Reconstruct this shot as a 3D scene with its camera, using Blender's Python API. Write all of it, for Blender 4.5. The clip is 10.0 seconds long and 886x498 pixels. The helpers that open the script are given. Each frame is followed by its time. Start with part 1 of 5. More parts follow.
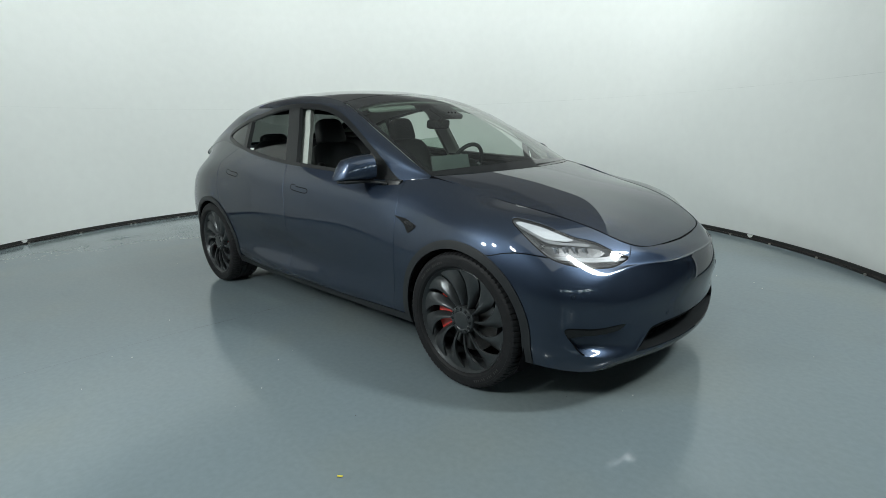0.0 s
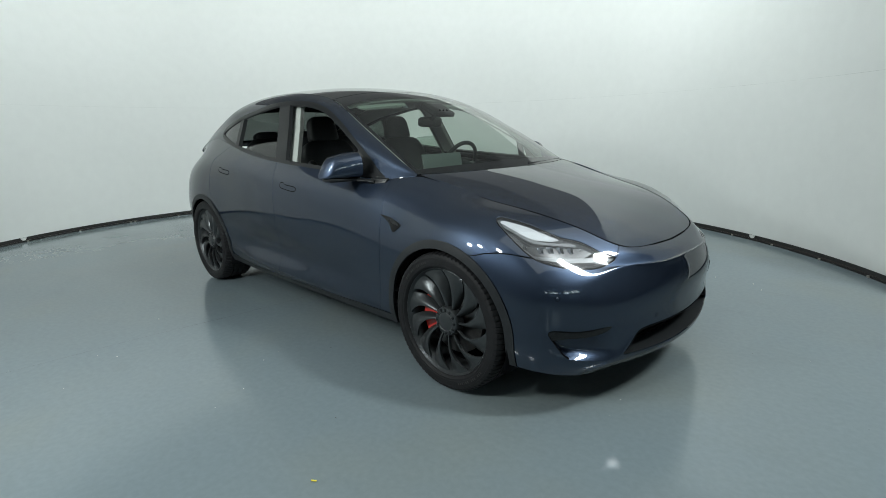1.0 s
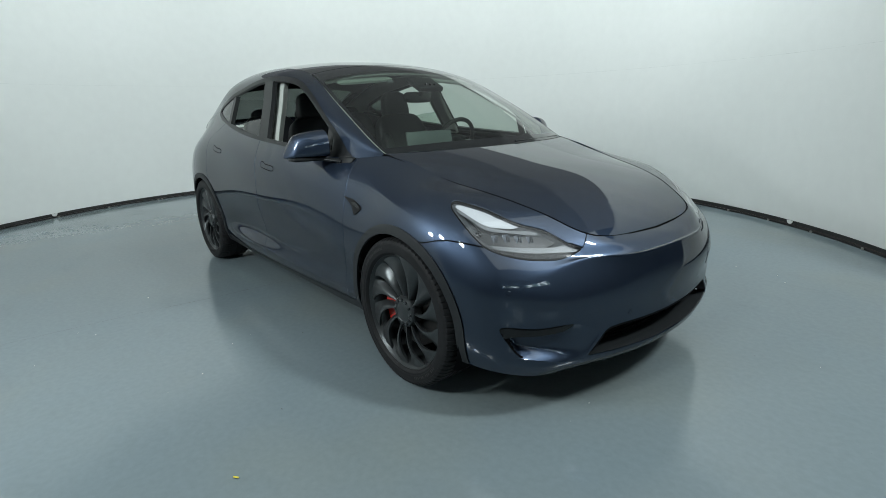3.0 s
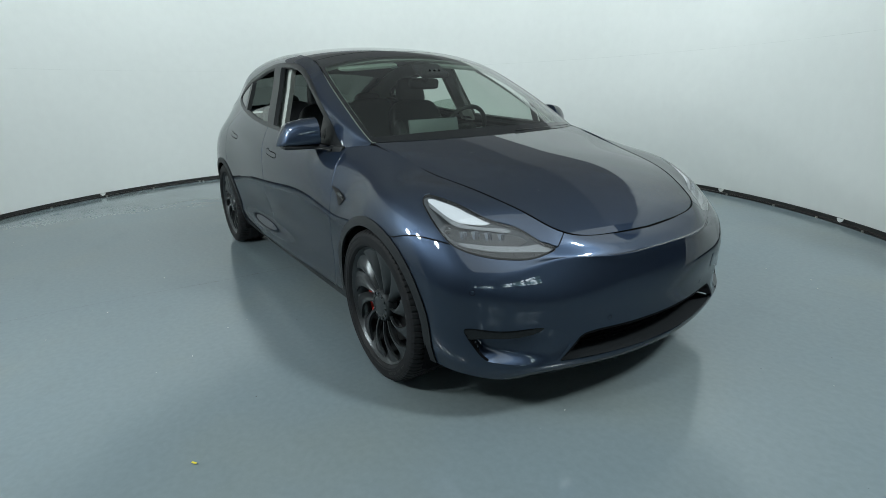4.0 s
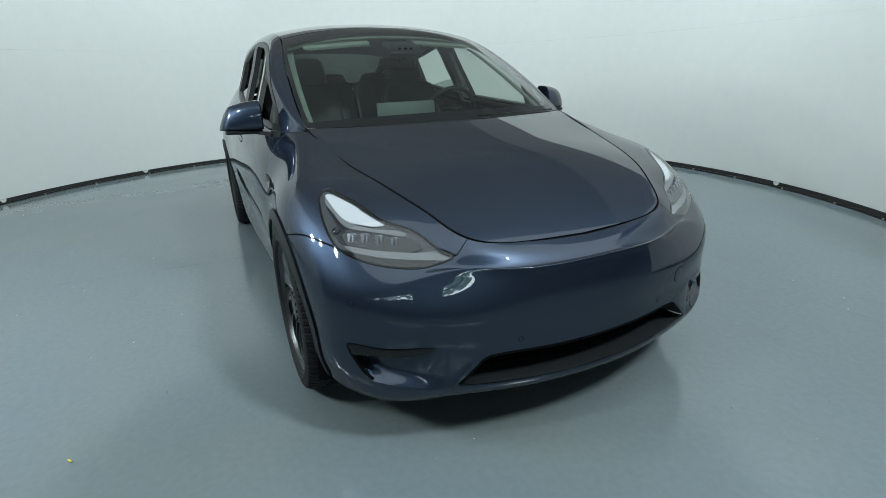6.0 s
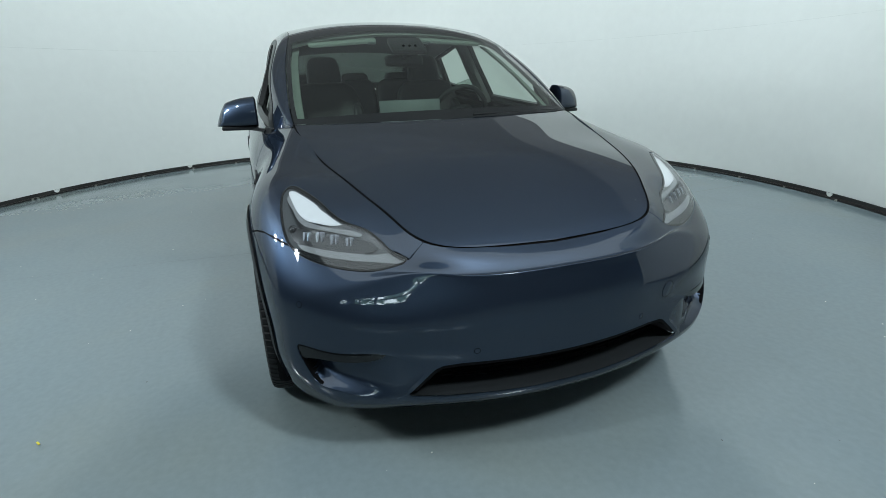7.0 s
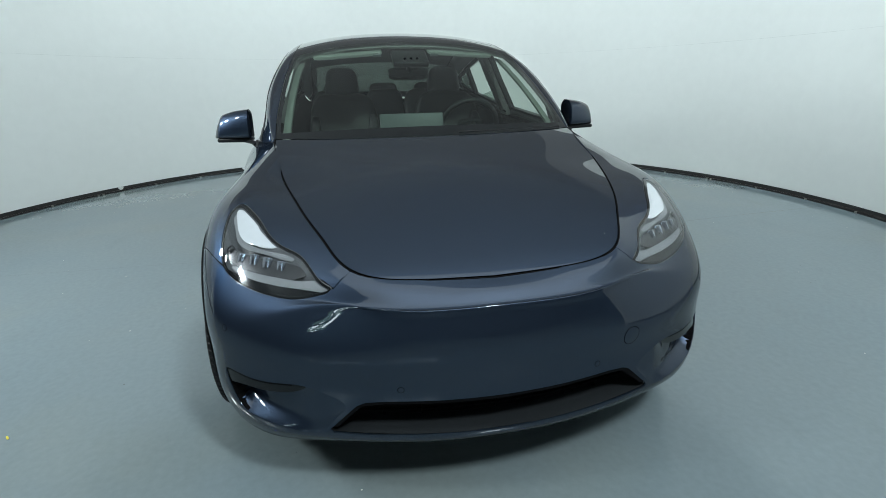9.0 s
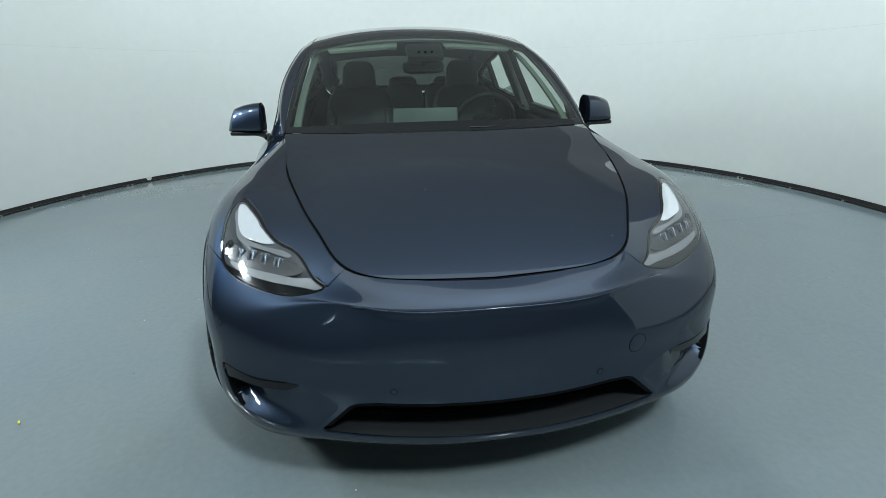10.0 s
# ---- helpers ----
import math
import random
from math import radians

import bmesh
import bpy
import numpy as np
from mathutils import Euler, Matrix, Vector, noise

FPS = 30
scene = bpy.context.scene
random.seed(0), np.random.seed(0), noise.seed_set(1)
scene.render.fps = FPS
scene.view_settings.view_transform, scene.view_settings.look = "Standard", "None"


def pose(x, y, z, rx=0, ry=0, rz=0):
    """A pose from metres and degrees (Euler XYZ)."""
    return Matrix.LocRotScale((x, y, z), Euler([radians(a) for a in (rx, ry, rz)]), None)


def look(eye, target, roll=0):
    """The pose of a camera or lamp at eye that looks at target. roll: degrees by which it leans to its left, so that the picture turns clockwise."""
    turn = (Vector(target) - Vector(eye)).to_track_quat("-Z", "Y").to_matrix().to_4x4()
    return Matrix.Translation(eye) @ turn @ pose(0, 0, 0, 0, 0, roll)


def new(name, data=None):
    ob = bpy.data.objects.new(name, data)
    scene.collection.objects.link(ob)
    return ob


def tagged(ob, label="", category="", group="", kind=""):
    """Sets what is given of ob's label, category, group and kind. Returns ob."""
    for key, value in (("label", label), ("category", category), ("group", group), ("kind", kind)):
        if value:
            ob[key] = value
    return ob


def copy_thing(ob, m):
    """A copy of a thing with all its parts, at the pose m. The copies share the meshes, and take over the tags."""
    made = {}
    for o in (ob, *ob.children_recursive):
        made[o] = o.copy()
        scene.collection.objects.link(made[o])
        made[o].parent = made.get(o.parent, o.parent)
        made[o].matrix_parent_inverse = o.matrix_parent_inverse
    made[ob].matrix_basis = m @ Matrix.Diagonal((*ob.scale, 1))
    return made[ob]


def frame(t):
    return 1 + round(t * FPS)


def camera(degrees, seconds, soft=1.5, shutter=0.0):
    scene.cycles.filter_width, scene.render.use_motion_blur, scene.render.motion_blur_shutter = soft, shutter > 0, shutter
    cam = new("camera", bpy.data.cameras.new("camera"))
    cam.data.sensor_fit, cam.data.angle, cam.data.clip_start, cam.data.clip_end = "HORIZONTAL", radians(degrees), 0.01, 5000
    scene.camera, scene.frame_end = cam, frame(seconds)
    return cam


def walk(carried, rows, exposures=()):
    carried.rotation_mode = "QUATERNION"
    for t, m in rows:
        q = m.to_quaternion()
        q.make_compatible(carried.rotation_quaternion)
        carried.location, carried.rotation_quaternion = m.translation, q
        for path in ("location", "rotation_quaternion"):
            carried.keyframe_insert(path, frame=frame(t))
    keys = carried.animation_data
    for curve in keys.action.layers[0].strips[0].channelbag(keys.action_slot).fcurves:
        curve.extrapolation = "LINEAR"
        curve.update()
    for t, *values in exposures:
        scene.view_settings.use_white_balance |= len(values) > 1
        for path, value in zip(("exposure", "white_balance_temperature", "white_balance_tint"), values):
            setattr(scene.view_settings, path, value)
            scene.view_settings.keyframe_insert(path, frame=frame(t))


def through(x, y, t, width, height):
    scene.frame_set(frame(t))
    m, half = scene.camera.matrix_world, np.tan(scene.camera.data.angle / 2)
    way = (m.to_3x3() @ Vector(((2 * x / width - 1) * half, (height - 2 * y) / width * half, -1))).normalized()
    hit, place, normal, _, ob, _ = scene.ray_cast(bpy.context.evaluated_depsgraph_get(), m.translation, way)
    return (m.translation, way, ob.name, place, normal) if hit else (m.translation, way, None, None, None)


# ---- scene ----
cam = camera(82.44, 10.0, soft=0.6)
# seconds, eye (car at the origin, nose towards +x), Euler angles
PATH = [
    (0, 3.0487, -2.686, 1.2966, 76.44, 1.267, 43.993),
    (0.5, 3.1027, -2.6373, 1.2982, 76.448, 1.492, 44.417),
    (1, 3.0932, -2.5733, 1.2842, 76.385, 1.208, 44.797),
    (1.5, 3.072, -2.479, 1.2795, 75.77, 1.228, 45.308),
    (2, 3.1061, -2.3837, 1.2638, 75.192, 1.397, 45.888),
    (3.5, 3.3038, -2.0064, 1.2659, 73.385, 1.599, 53.117),
    (4, 3.3681, -1.8434, 1.276, 72.536, 1.576, 55.999),
    (4.5, 3.4478, -1.6635, 1.271, 71.717, 1.992, 57.85),
    (5, 3.4739, -1.5078, 1.2541, 71.293, 1.894, 60.046),
    (5.5, 3.4521, -1.3416, 1.2745, 70.677, 1.847, 61.797),
    (7, 3.5069, -0.8627, 1.2311, 71.032, 1.578, 70.308),
    (7.5, 3.4664, -0.7339, 1.2649, 70.846, 1.489, 72.738),
    (8, 3.4618, -0.6268, 1.2716, 71.535, 1.324, 74.503),
    (8.5, 3.4811, -0.5186, 1.263, 71.667, 1.357, 76.79),
    (9, 3.5047, -0.4309, 1.2694, 71.678, 1.244, 78.38),
    (9.5, 3.4962, -0.382, 1.2662, 71.564, 1.111, 79.869),
    (10, 3.4747, -0.3401, 1.2685, 71.116, 1.014, 81.567),
]
# the film's white balance drifts a little cooler on the way
walk(cam, [(r[0], pose(*r[1:])) for r in PATH], exposures=((0.0, 0.03, 6850, 13), (4.5, 0.04, 6520, 11), (7.0, 0.10, 6430, 10.5), (10.0, 0.16, 6430, 10.5)))

# ---- world and lights ----
world = bpy.data.worlds.new("room_air")
scene.world = world
world.use_nodes = True
world.node_tree.nodes["Background"].inputs[0].default_value = (0.5, 0.55, 0.58, 1)
world.node_tree.nodes["Background"].inputs[1].default_value = 0.3
scene.view_settings.exposure = 0.0
COOL = (0.88, 1.0, 1.02)


def OVAL(deg, k):
    """A place on the plan of the cove, at k of its radius."""
    a = radians(deg)
    return (-0.836 + k * (4.621 * math.cos(a) + 0.504 * math.sin(a)), 0.066 + k * (-0.545 * math.cos(a) + 4.278 * math.sin(a)))


def area_lamp(name, place, target, sx, sy, watts, colour=COOL, shape="RECTANGLE", spread=180):
    d = bpy.data.lights.new(name, "AREA")
    d.shape, d.size, d.size_y, d.energy, d.color = shape, sx, sy, watts, colour
    d.spread = radians(spread)
    ob = new(name, d)
    ob.matrix_world = look(place, target)
    return ob


# narrow-beam fill lights added in a ring to brighten the wall, no real fittings; two lamps over the gap
# before the car's nose; dim panels overhead, brighter along the wall; two small studio heads by the wall's end
for deg in (75, 110, 145, 180, 215, 250, 285):
    p, q = OVAL(deg, 0.72), OVAL(deg, 1.0)
    area_lamp("wall_washer", (p[0], p[1], 4.9), (q[0], q[1], 1.9), 2.4, 0.5, {75: 22, 110: 16, 145: 14}.get(deg, 12 if deg < 200 else 14), spread=78)
area_lamp("ceiling_lamp", (5.1, 1.2, 5.0), (2.6, 0.2, 0.0), 0.50, 0.80, 205)
area_lamp("ceiling_lamp", (2.2, -5.2, 4.7), (2.4, -0.6, 0.0), 0.40, 0.40, 75)
# first four added for bounce light off the ceiling; last, a softbox over the nose
for x, y, sx, sy, watts in ((-1.3, 0.0, 6.6, 6.0, 18), (-1.3, 3.95, 6.6, 1.9, 10), (-1.3, -3.95, 6.6, 1.9, 10), (-5.3, 0.0, 1.4, 9.8, 11), (3.1, 0.3, 2.2, 5.6, 44)):
    d = bpy.data.lights.new("ceiling_diffuser", "AREA")
    d.shape, d.size, d.size_y, d.energy, d.color = "RECTANGLE", sx, sy, watts, COOL
    new("ceiling_diffuser", d).matrix_world = pose(x, y, 3.62)
area_lamp("studio_lamp", (0.40, -3.80, 2.10), (0.2, 3.0, 1.6), 0.26, 0.26, 40, shape="DISK")
area_lamp("studio_lamp", (0.95, -3.90, 2.55), (0.2, 3.0, 1.6), 0.26, 0.26, 40, shape="DISK")

# ---- materials ----
def material(name, colour, rough=0.5, metal=0.0, coat=0.0, grain=0.0, grain_size=40.0, bump=0.0, bump_size=200.0, rough_vary=0.0, coat_rough=0.03, spec=0.5):
    """A surface with a base colour, two scales of variation and fine relief."""
    m = bpy.data.materials.new(name)
    m.use_nodes = True
    nt = m.node_tree
    b = nt.nodes["Principled BSDF"]
    b.inputs["Base Color"].default_value = (*colour, 1)
    b.inputs["Roughness"].default_value, b.inputs["Metallic"].default_value = rough, metal
    b.inputs["Coat Weight"].default_value, b.inputs["Coat Roughness"].default_value = coat, coat_rough
    b.inputs["Specular IOR Level"].default_value = spec
    at = nt.nodes.new("ShaderNodeTexCoord").outputs["Object"]

    def cloud(size, detail=3.0):
        n = nt.nodes.new("ShaderNodeTexNoise")
        n.inputs["Scale"].default_value, n.inputs["Detail"].default_value = size, detail
        nt.links.new(at, n.inputs["Vector"])
        return n.outputs["Fac"]

    def span(fac, lo, hi, a=0.3, z=0.7):
        r = nt.nodes.new("ShaderNodeMapRange")
        r.inputs["From Min"].default_value, r.inputs["From Max"].default_value = a, z
        r.inputs["To Min"].default_value, r.inputs["To Max"].default_value = lo, hi
        nt.links.new(fac, r.inputs["Value"])
        return r.outputs["Result"]
    if grain:
        mix = nt.nodes.new("ShaderNodeMix")
        mix.data_type, mix.blend_type = "RGBA", "MULTIPLY"
        mix.inputs[0].default_value = 1.0
        mix.inputs[6].default_value = (*colour, 1)
        mul = nt.nodes.new("ShaderNodeMath")
        mul.operation = "MULTIPLY"
        nt.links.new(span(cloud(grain_size), 1 - grain, 1 + grain), mul.inputs[0])
        nt.links.new(span(cloud(grain_size / 11), 1 - grain, 1 + grain), mul.inputs[1])
        nt.links.new(mul.outputs[0], mix.inputs[7])
        nt.links.new(mix.outputs[2], b.inputs["Base Color"])
    if rough_vary:
        nt.links.new(span(cloud(grain_size / 4), rough - rough_vary, rough + rough_vary), b.inputs["Roughness"])
    if bump:
        bp = nt.nodes.new("ShaderNodeBump")
        bp.inputs["Strength"].default_value, bp.inputs["Distance"].default_value = 1.0, bump
        nt.links.new(cloud(bump_size, 4.0), bp.inputs["Height"])
        nt.links.new(bp.outputs["Normal"], b.inputs["Normal"])
    return m


def glass(name, tint, rough=0.0, through=0.85, least=0.055):
    """Thin sheet glass: a mirror by Fresnel over a clear tinted sheet."""
    m = bpy.data.materials.new(name)
    m.use_nodes = True
    nt = m.node_tree
    nt.nodes.remove(nt.nodes["Principled BSDF"])
    out = nt.nodes["Material Output"]
    clear, shine, mix, fr, power, scale = (nt.nodes.new(k) for k in ("ShaderNodeBsdfTransparent", "ShaderNodeBsdfGlossy", "ShaderNodeMixShader", "ShaderNodeLayerWeight", "ShaderNodeMath", "ShaderNodeMath"))
    clear.inputs["Color"].default_value = (*[c * through for c in tint], 1)
    shine.inputs["Roughness"].default_value = rough
    shine.inputs["Color"].default_value = (1, 1, 1, 1)
    fr.inputs["Blend"].default_value = 0.5
    power.operation, power.inputs[1].default_value = "POWER", 5.0
    scale.operation, scale.inputs[1].default_value, scale.inputs[2].default_value = "MULTIPLY_ADD", 0.93, least
    nt.links.new(fr.outputs["Facing"], power.inputs[0])
    nt.links.new(power.outputs[0], scale.inputs[0])
    nt.links.new(scale.outputs[0], mix.inputs[0])
    nt.links.new(clear.outputs[0], mix.inputs[1])
    nt.links.new(shine.outputs[0], mix.inputs[2])
    nt.links.new(mix.outputs[0], out.inputs["Surface"])
    return m


def car_paint():
    """Dark blue-grey metallic paint: fine flakes under clear lacquer."""
    m = material("metallic_paint", (0.04, 0.05, 0.07), rough=0.40, metal=0.85, coat=1.0, coat_rough=0.006, spec=0.0)
    nt = m.node_tree
    b = nt.nodes["Principled BSDF"]
    b.inputs["Coat IOR"].default_value = 1.5
    b.inputs["Specular Tint"].default_value = (0.06, 0.08, 0.12, 1)
    at = nt.nodes.new("ShaderNodeTexCoord").outputs["Object"]
    cells = nt.nodes.new("ShaderNodeTexVoronoi")
    cells.inputs["Scale"].default_value = 2200
    nt.links.new(at, cells.inputs["Vector"])
    mix = nt.nodes.new("ShaderNodeMix")
    mix.data_type = "RGBA"
    mix.inputs[6].default_value, mix.inputs[7].default_value = (0.023, 0.034, 0.056, 1), (0.046, 0.065, 0.102, 1)
    sep = nt.nodes.new("ShaderNodeSeparateColor")
    nt.links.new(cells.outputs["Color"], sep.inputs[0])
    nt.links.new(sep.outputs[0], mix.inputs[0])
    nt.links.new(mix.outputs[2], b.inputs["Base Color"])
    return m


PAINT = car_paint()
WALL = material("white_wall_paint", (0.80, 0.82, 0.80), 0.75, grain=0.012, grain_size=9, bump=0.0006, bump_size=60)


def floor_paint():
    """Glossy grey-blue floor paint with broad cool and yellowed patches, scuffs and a slight wave."""
    m = material("grey_epoxy_floor", (0.160, 0.200, 0.217), 0.14, bump=0.0004, bump_size=7)
    nt = m.node_tree
    b = nt.nodes["Principled BSDF"]
    at = nt.nodes.new("ShaderNodeTexCoord").outputs["Object"]

    def cloud(size, detail, stretch=(1, 1, 1), turn=0.0):
        mp, n = nt.nodes.new("ShaderNodeMapping"), nt.nodes.new("ShaderNodeTexNoise")
        mp.inputs["Scale"].default_value, mp.inputs["Rotation"].default_value = stretch, (0, 0, turn)
        n.inputs["Scale"].default_value, n.inputs["Detail"].default_value = size, detail
        nt.links.new(at, mp.inputs["Vector"])
        nt.links.new(mp.outputs["Vector"], n.inputs["Vector"])
        return n.outputs["Fac"]

    def ramp(fac, stops):
        r = nt.nodes.new("ShaderNodeValToRGB")
        r.color_ramp.elements[0].position, r.color_ramp.elements[0].color = stops[0][0], (*stops[0][1], 1)
        r.color_ramp.elements[1].position, r.color_ramp.elements[1].color = stops[-1][0], (*stops[-1][1], 1)
        for at_, c in stops[1:-1]:
            r.color_ramp.elements.new(at_).color = (*c, 1)
        nt.links.new(fac, r.inputs[0])
        return r.outputs[0]

    def times(x, y):
        k = nt.nodes.new("ShaderNodeMix")
        k.data_type, k.blend_type = "RGBA", "MULTIPLY"
        k.inputs[0].default_value = 1.0
        nt.links.new(x, k.inputs[6])
        nt.links.new(y, k.inputs[7])
        return k.outputs[2]
    broad = ramp(cloud(0.75, 4.0), [(0.30, (0.155, 0.198, 0.218)), (0.52, (0.162, 0.201, 0.216)), (0.68, (0.172, 0.204, 0.205))])
    fine = ramp(cloud(34.0, 4.0), [(0.30, (0.955, 0.955, 0.955)), (0.70, (1.045, 1.045, 1.045))])
    scuff = ramp(cloud(2.2, 6.0, (1.0, 2.2, 1.0), 0.9), [(0.30, (0.97, 0.97, 0.965)), (0.42, (1, 1, 1)), (0.64, (1, 1, 1)), (0.76, (1.03, 1.03, 1.025))])
    nt.links.new(times(times(broad, fine), scuff), b.inputs["Base Color"])
    rough = ramp(cloud(2.6, 5.0), [(0.3, (0.11, 0.11, 0.11)), (0.7, (0.19, 0.19, 0.19))])
    nt.links.new(rough, b.inputs["Roughness"])
    return m


FLOOR = floor_paint()
RUBBER = material("black_rubber", (0.018, 0.018, 0.018), 0.62, grain=0.15, grain_size=60, bump=0.0004, bump_size=300)
TYRE = material("tyre_rubber", (0.010, 0.010, 0.011), 0.6, grain=0.2, grain_size=35, bump=0.0003, bump_size=500, spec=0.22)
CLADDING = material("dark_grey_plastic", (0.015, 0.017, 0.019), 0.5, grain=0.08, grain_size=50, bump=0.0002, bump_size=900, spec=0.3)
GLOSS_BLACK = material("gloss_black_plastic", (0.008, 0.009, 0.010), 0.08, grain=0.1, grain_size=20, coat=0.15, spec=0.35)
SATIN_BLACK = material("satin_black_trim", (0.011, 0.012, 0.013), 0.32, grain=0.06, grain_size=40, spec=0.22)
VOID = material("underbody_black", (0.006, 0.006, 0.007), 0.9, grain=0.2, grain_size=20, spec=0.06)
ALLOY = material("satin_dark_alloy", (0.058, 0.063, 0.066), 0.30, metal=0.65, grain=0.05, grain_size=60, bump=0.00008, bump_size=1500)
STEEL = material("brake_disc_steel", (0.30, 0.30, 0.30), 0.35, metal=1.0, grain=0.12, grain_size=90)
RED = material("red_caliper_paint", (0.55, 0.025, 0.015), 0.3, grain=0.06, grain_size=50, coat=0.5)
LEATHER = material("black_upholstery", (0.018, 0.020, 0.022), 0.48, grain=0.12, grain_size=50, bump=0.0004, bump_size=420)
DASH = material("dark_dash_plastic", (0.014, 0.016, 0.017), 0.7, grain=0.1, grain_size=40, bump=0.0003, bump_size=500, spec=0.2)
TRIM_GREY = material("pale_grey_lining", (0.40, 0.43, 0.40), 0.85, grain=0.04, grain_size=90, bump=0.0004, bump_size=900)
SCREEN_BACK = material("grey_screen_back", (0.16, 0.18, 0.185), 0.42, grain=0.03, grain_size=40)
SCREEN = material("dark_screen_glass", (0.010, 0.011, 0.013), 0.06, grain=0.05, grain_size=20)
WHITE_GUIDE = material("white_light_guide", (0.62, 0.64, 0.65), 0.22, grain=0.02, grain_size=40, coat=0.6)
CHROME = material("bright_reflector", (0.48, 0.52, 0.58), 0.26, metal=1.0, grain=0.04, grain_size=30)
STRIP_GREY = material("pale_grey_lamp_strip", (0.17, 0.18, 0.185), 0.3, grain=0.04, grain_size=60)
LAMP_GREY = material("grey_lamp_housing", (0.060, 0.066, 0.070), 0.35, grain=0.06, grain_size=40)
LAMP_DARK = material("dark_lamp_core", (0.016, 0.018, 0.020), 0.25, grain=0.06, grain_size=40)
BADGE_BLACK = material("black_badge_plastic", (0.008, 0.008, 0.009), 0.3, grain=0.1, grain_size=20, spec=0.15)
MIRROR = material("mirror_glass", (0.85, 0.87, 0.88), 0.02, metal=1.0)
ROOF_GLASS = material("tinted_roof_glass", (0.010, 0.012, 0.013), 0.03, grain=0.05, grain_size=4, coat=0.3)
WINDSCREEN = glass("windscreen_glass", (0.80, 0.93, 0.84), through=0.67)
SIDE_GLASS = glass("side_glass", (0.80, 0.90, 0.84), through=0.78)
REAR_GLASS = glass("tinted_rear_glass", (0.62, 0.72, 0.68), through=0.20)
LENS = glass("clear_lamp_lens", (0.97, 0.98, 1.0), through=0.97, least=0.045)
SEAM = material("seam_filler", (0.70, 0.72, 0.70), 0.8, grain=0.1, grain_size=20)
CRACK = material("floor_crack_dirt", (0.045, 0.048, 0.045), 0.9, grain=0.2, grain_size=60)
YELLOW = material("yellow_scrap", (0.75, 0.62, 0.05), 0.7, grain=0.1, grain_size=300)
DUST = material("pale_grit", (0.55, 0.55, 0.50), 0.9, grain=0.1, grain_size=300)
DARK_ROOM = material("dark_room_paint", (0.035, 0.037, 0.04), 0.9, grain=0.1, grain_size=3)
METAL_TRACK = material("dull_metal_clip", (0.35, 0.34, 0.31), 0.45, metal=0.8, grain=0.1, grain_size=90)
BROWN = material("dark_brown_batten", (0.045, 0.036, 0.032), 0.7, grain=0.2, grain_size=25, bump=0.0006, bump_size=90)
DIM_CEILING = material("grey_ceiling_paint", (0.30, 0.31, 0.31), 0.9, grain=0.03, grain_size=4)


def daylight():
    """Bright daylight with dark foliage, for the backdrop beyond the hall's window."""
    m = bpy.data.materials.new("daylight_trees")
    m.use_nodes = True
    nt = m.node_tree
    nt.nodes.remove(nt.nodes["Principled BSDF"])
    e, n, r, at = (nt.nodes.new(k) for k in ("ShaderNodeEmission", "ShaderNodeTexNoise", "ShaderNodeValToRGB", "ShaderNodeTexCoord"))
    n.inputs["Scale"].default_value, n.inputs["Detail"].default_value = 3.2, 6.0
    r.color_ramp.elements[0].position, r.color_ramp.elements[0].color = 0.47, (0.05, 0.09, 0.08, 1)
    r.color_ramp.elements[1].position, r.color_ramp.elements[1].color = 0.56, (0.75, 0.92, 1.0, 1)
    e.inputs["Strength"].default_value = 14.0
    nt.links.new(at.outputs["Object"], n.inputs["Vector"])
    nt.links.new(n.outputs["Fac"], r.inputs[0])
    nt.links.new(r.outputs[0], e.inputs["Color"])
    nt.links.new(e.outputs[0], nt.nodes["Material Output"].inputs["Surface"])
    return m


DAYLIGHT = daylight()

# ---- surface kit ----
def spline(t, pts, q):
    """Natural cubic spline through pts (n, k) at parameters t, taken at q."""
    t, pts, q = np.asarray(t, float), np.asarray(pts, float), np.asarray(q, float)
    n, h = len(t), np.diff(t)
    a, r = np.zeros((n, n)), np.zeros(pts.shape)
    a[0, 0] = a[-1, -1] = 1
    for i in range(1, n - 1):
        a[i, i - 1], a[i, i], a[i, i + 1] = h[i - 1], 2 * (h[i - 1] + h[i]), h[i]
        r[i] = 6 * ((pts[i + 1] - pts[i]) / h[i] - (pts[i] - pts[i - 1]) / h[i - 1])
    m = np.linalg.solve(a, r)
    i = np.clip(np.searchsorted(t, q, "right") - 1, 0, n - 2)
    hh = h[i][:, None]
    u, w = (t[i + 1] - q)[:, None], (q - t[i])[:, None]
    return (m[i] * u ** 3 + m[i + 1] * w ** 3) / (6 * hh) + (pts[i] / hh - m[i] * hh / 6) * u + (pts[i + 1] / hh - m[i + 1] * hh / 6) * w


def curve(pts, n, closed=False, bend=1.0):
    """n points evenly along a smooth curve through pts."""
    p = np.asarray(pts, float)
    if closed:
        p = np.vstack([p[-3:], p, p[:4]])
    d = np.linalg.norm(np.diff(p, axis=0), axis=1) ** 0.5
    t = np.r_[0, np.cumsum(d)]
    lo, hi = (t[3], t[-4]) if closed else (t[0], t[-1])
    fine = spline(t, p, np.linspace(lo, hi, n * 8 + 1))
    s = np.r_[0, np.cumsum(np.linalg.norm(np.diff(fine, axis=0), axis=1))]
    q = np.linspace(0, s[-1], n + 1)[:-1] if closed else np.linspace(0, s[-1], n)
    return np.stack([np.interp(q, s, fine[:, k]) for k in range(p.shape[1])], 1)


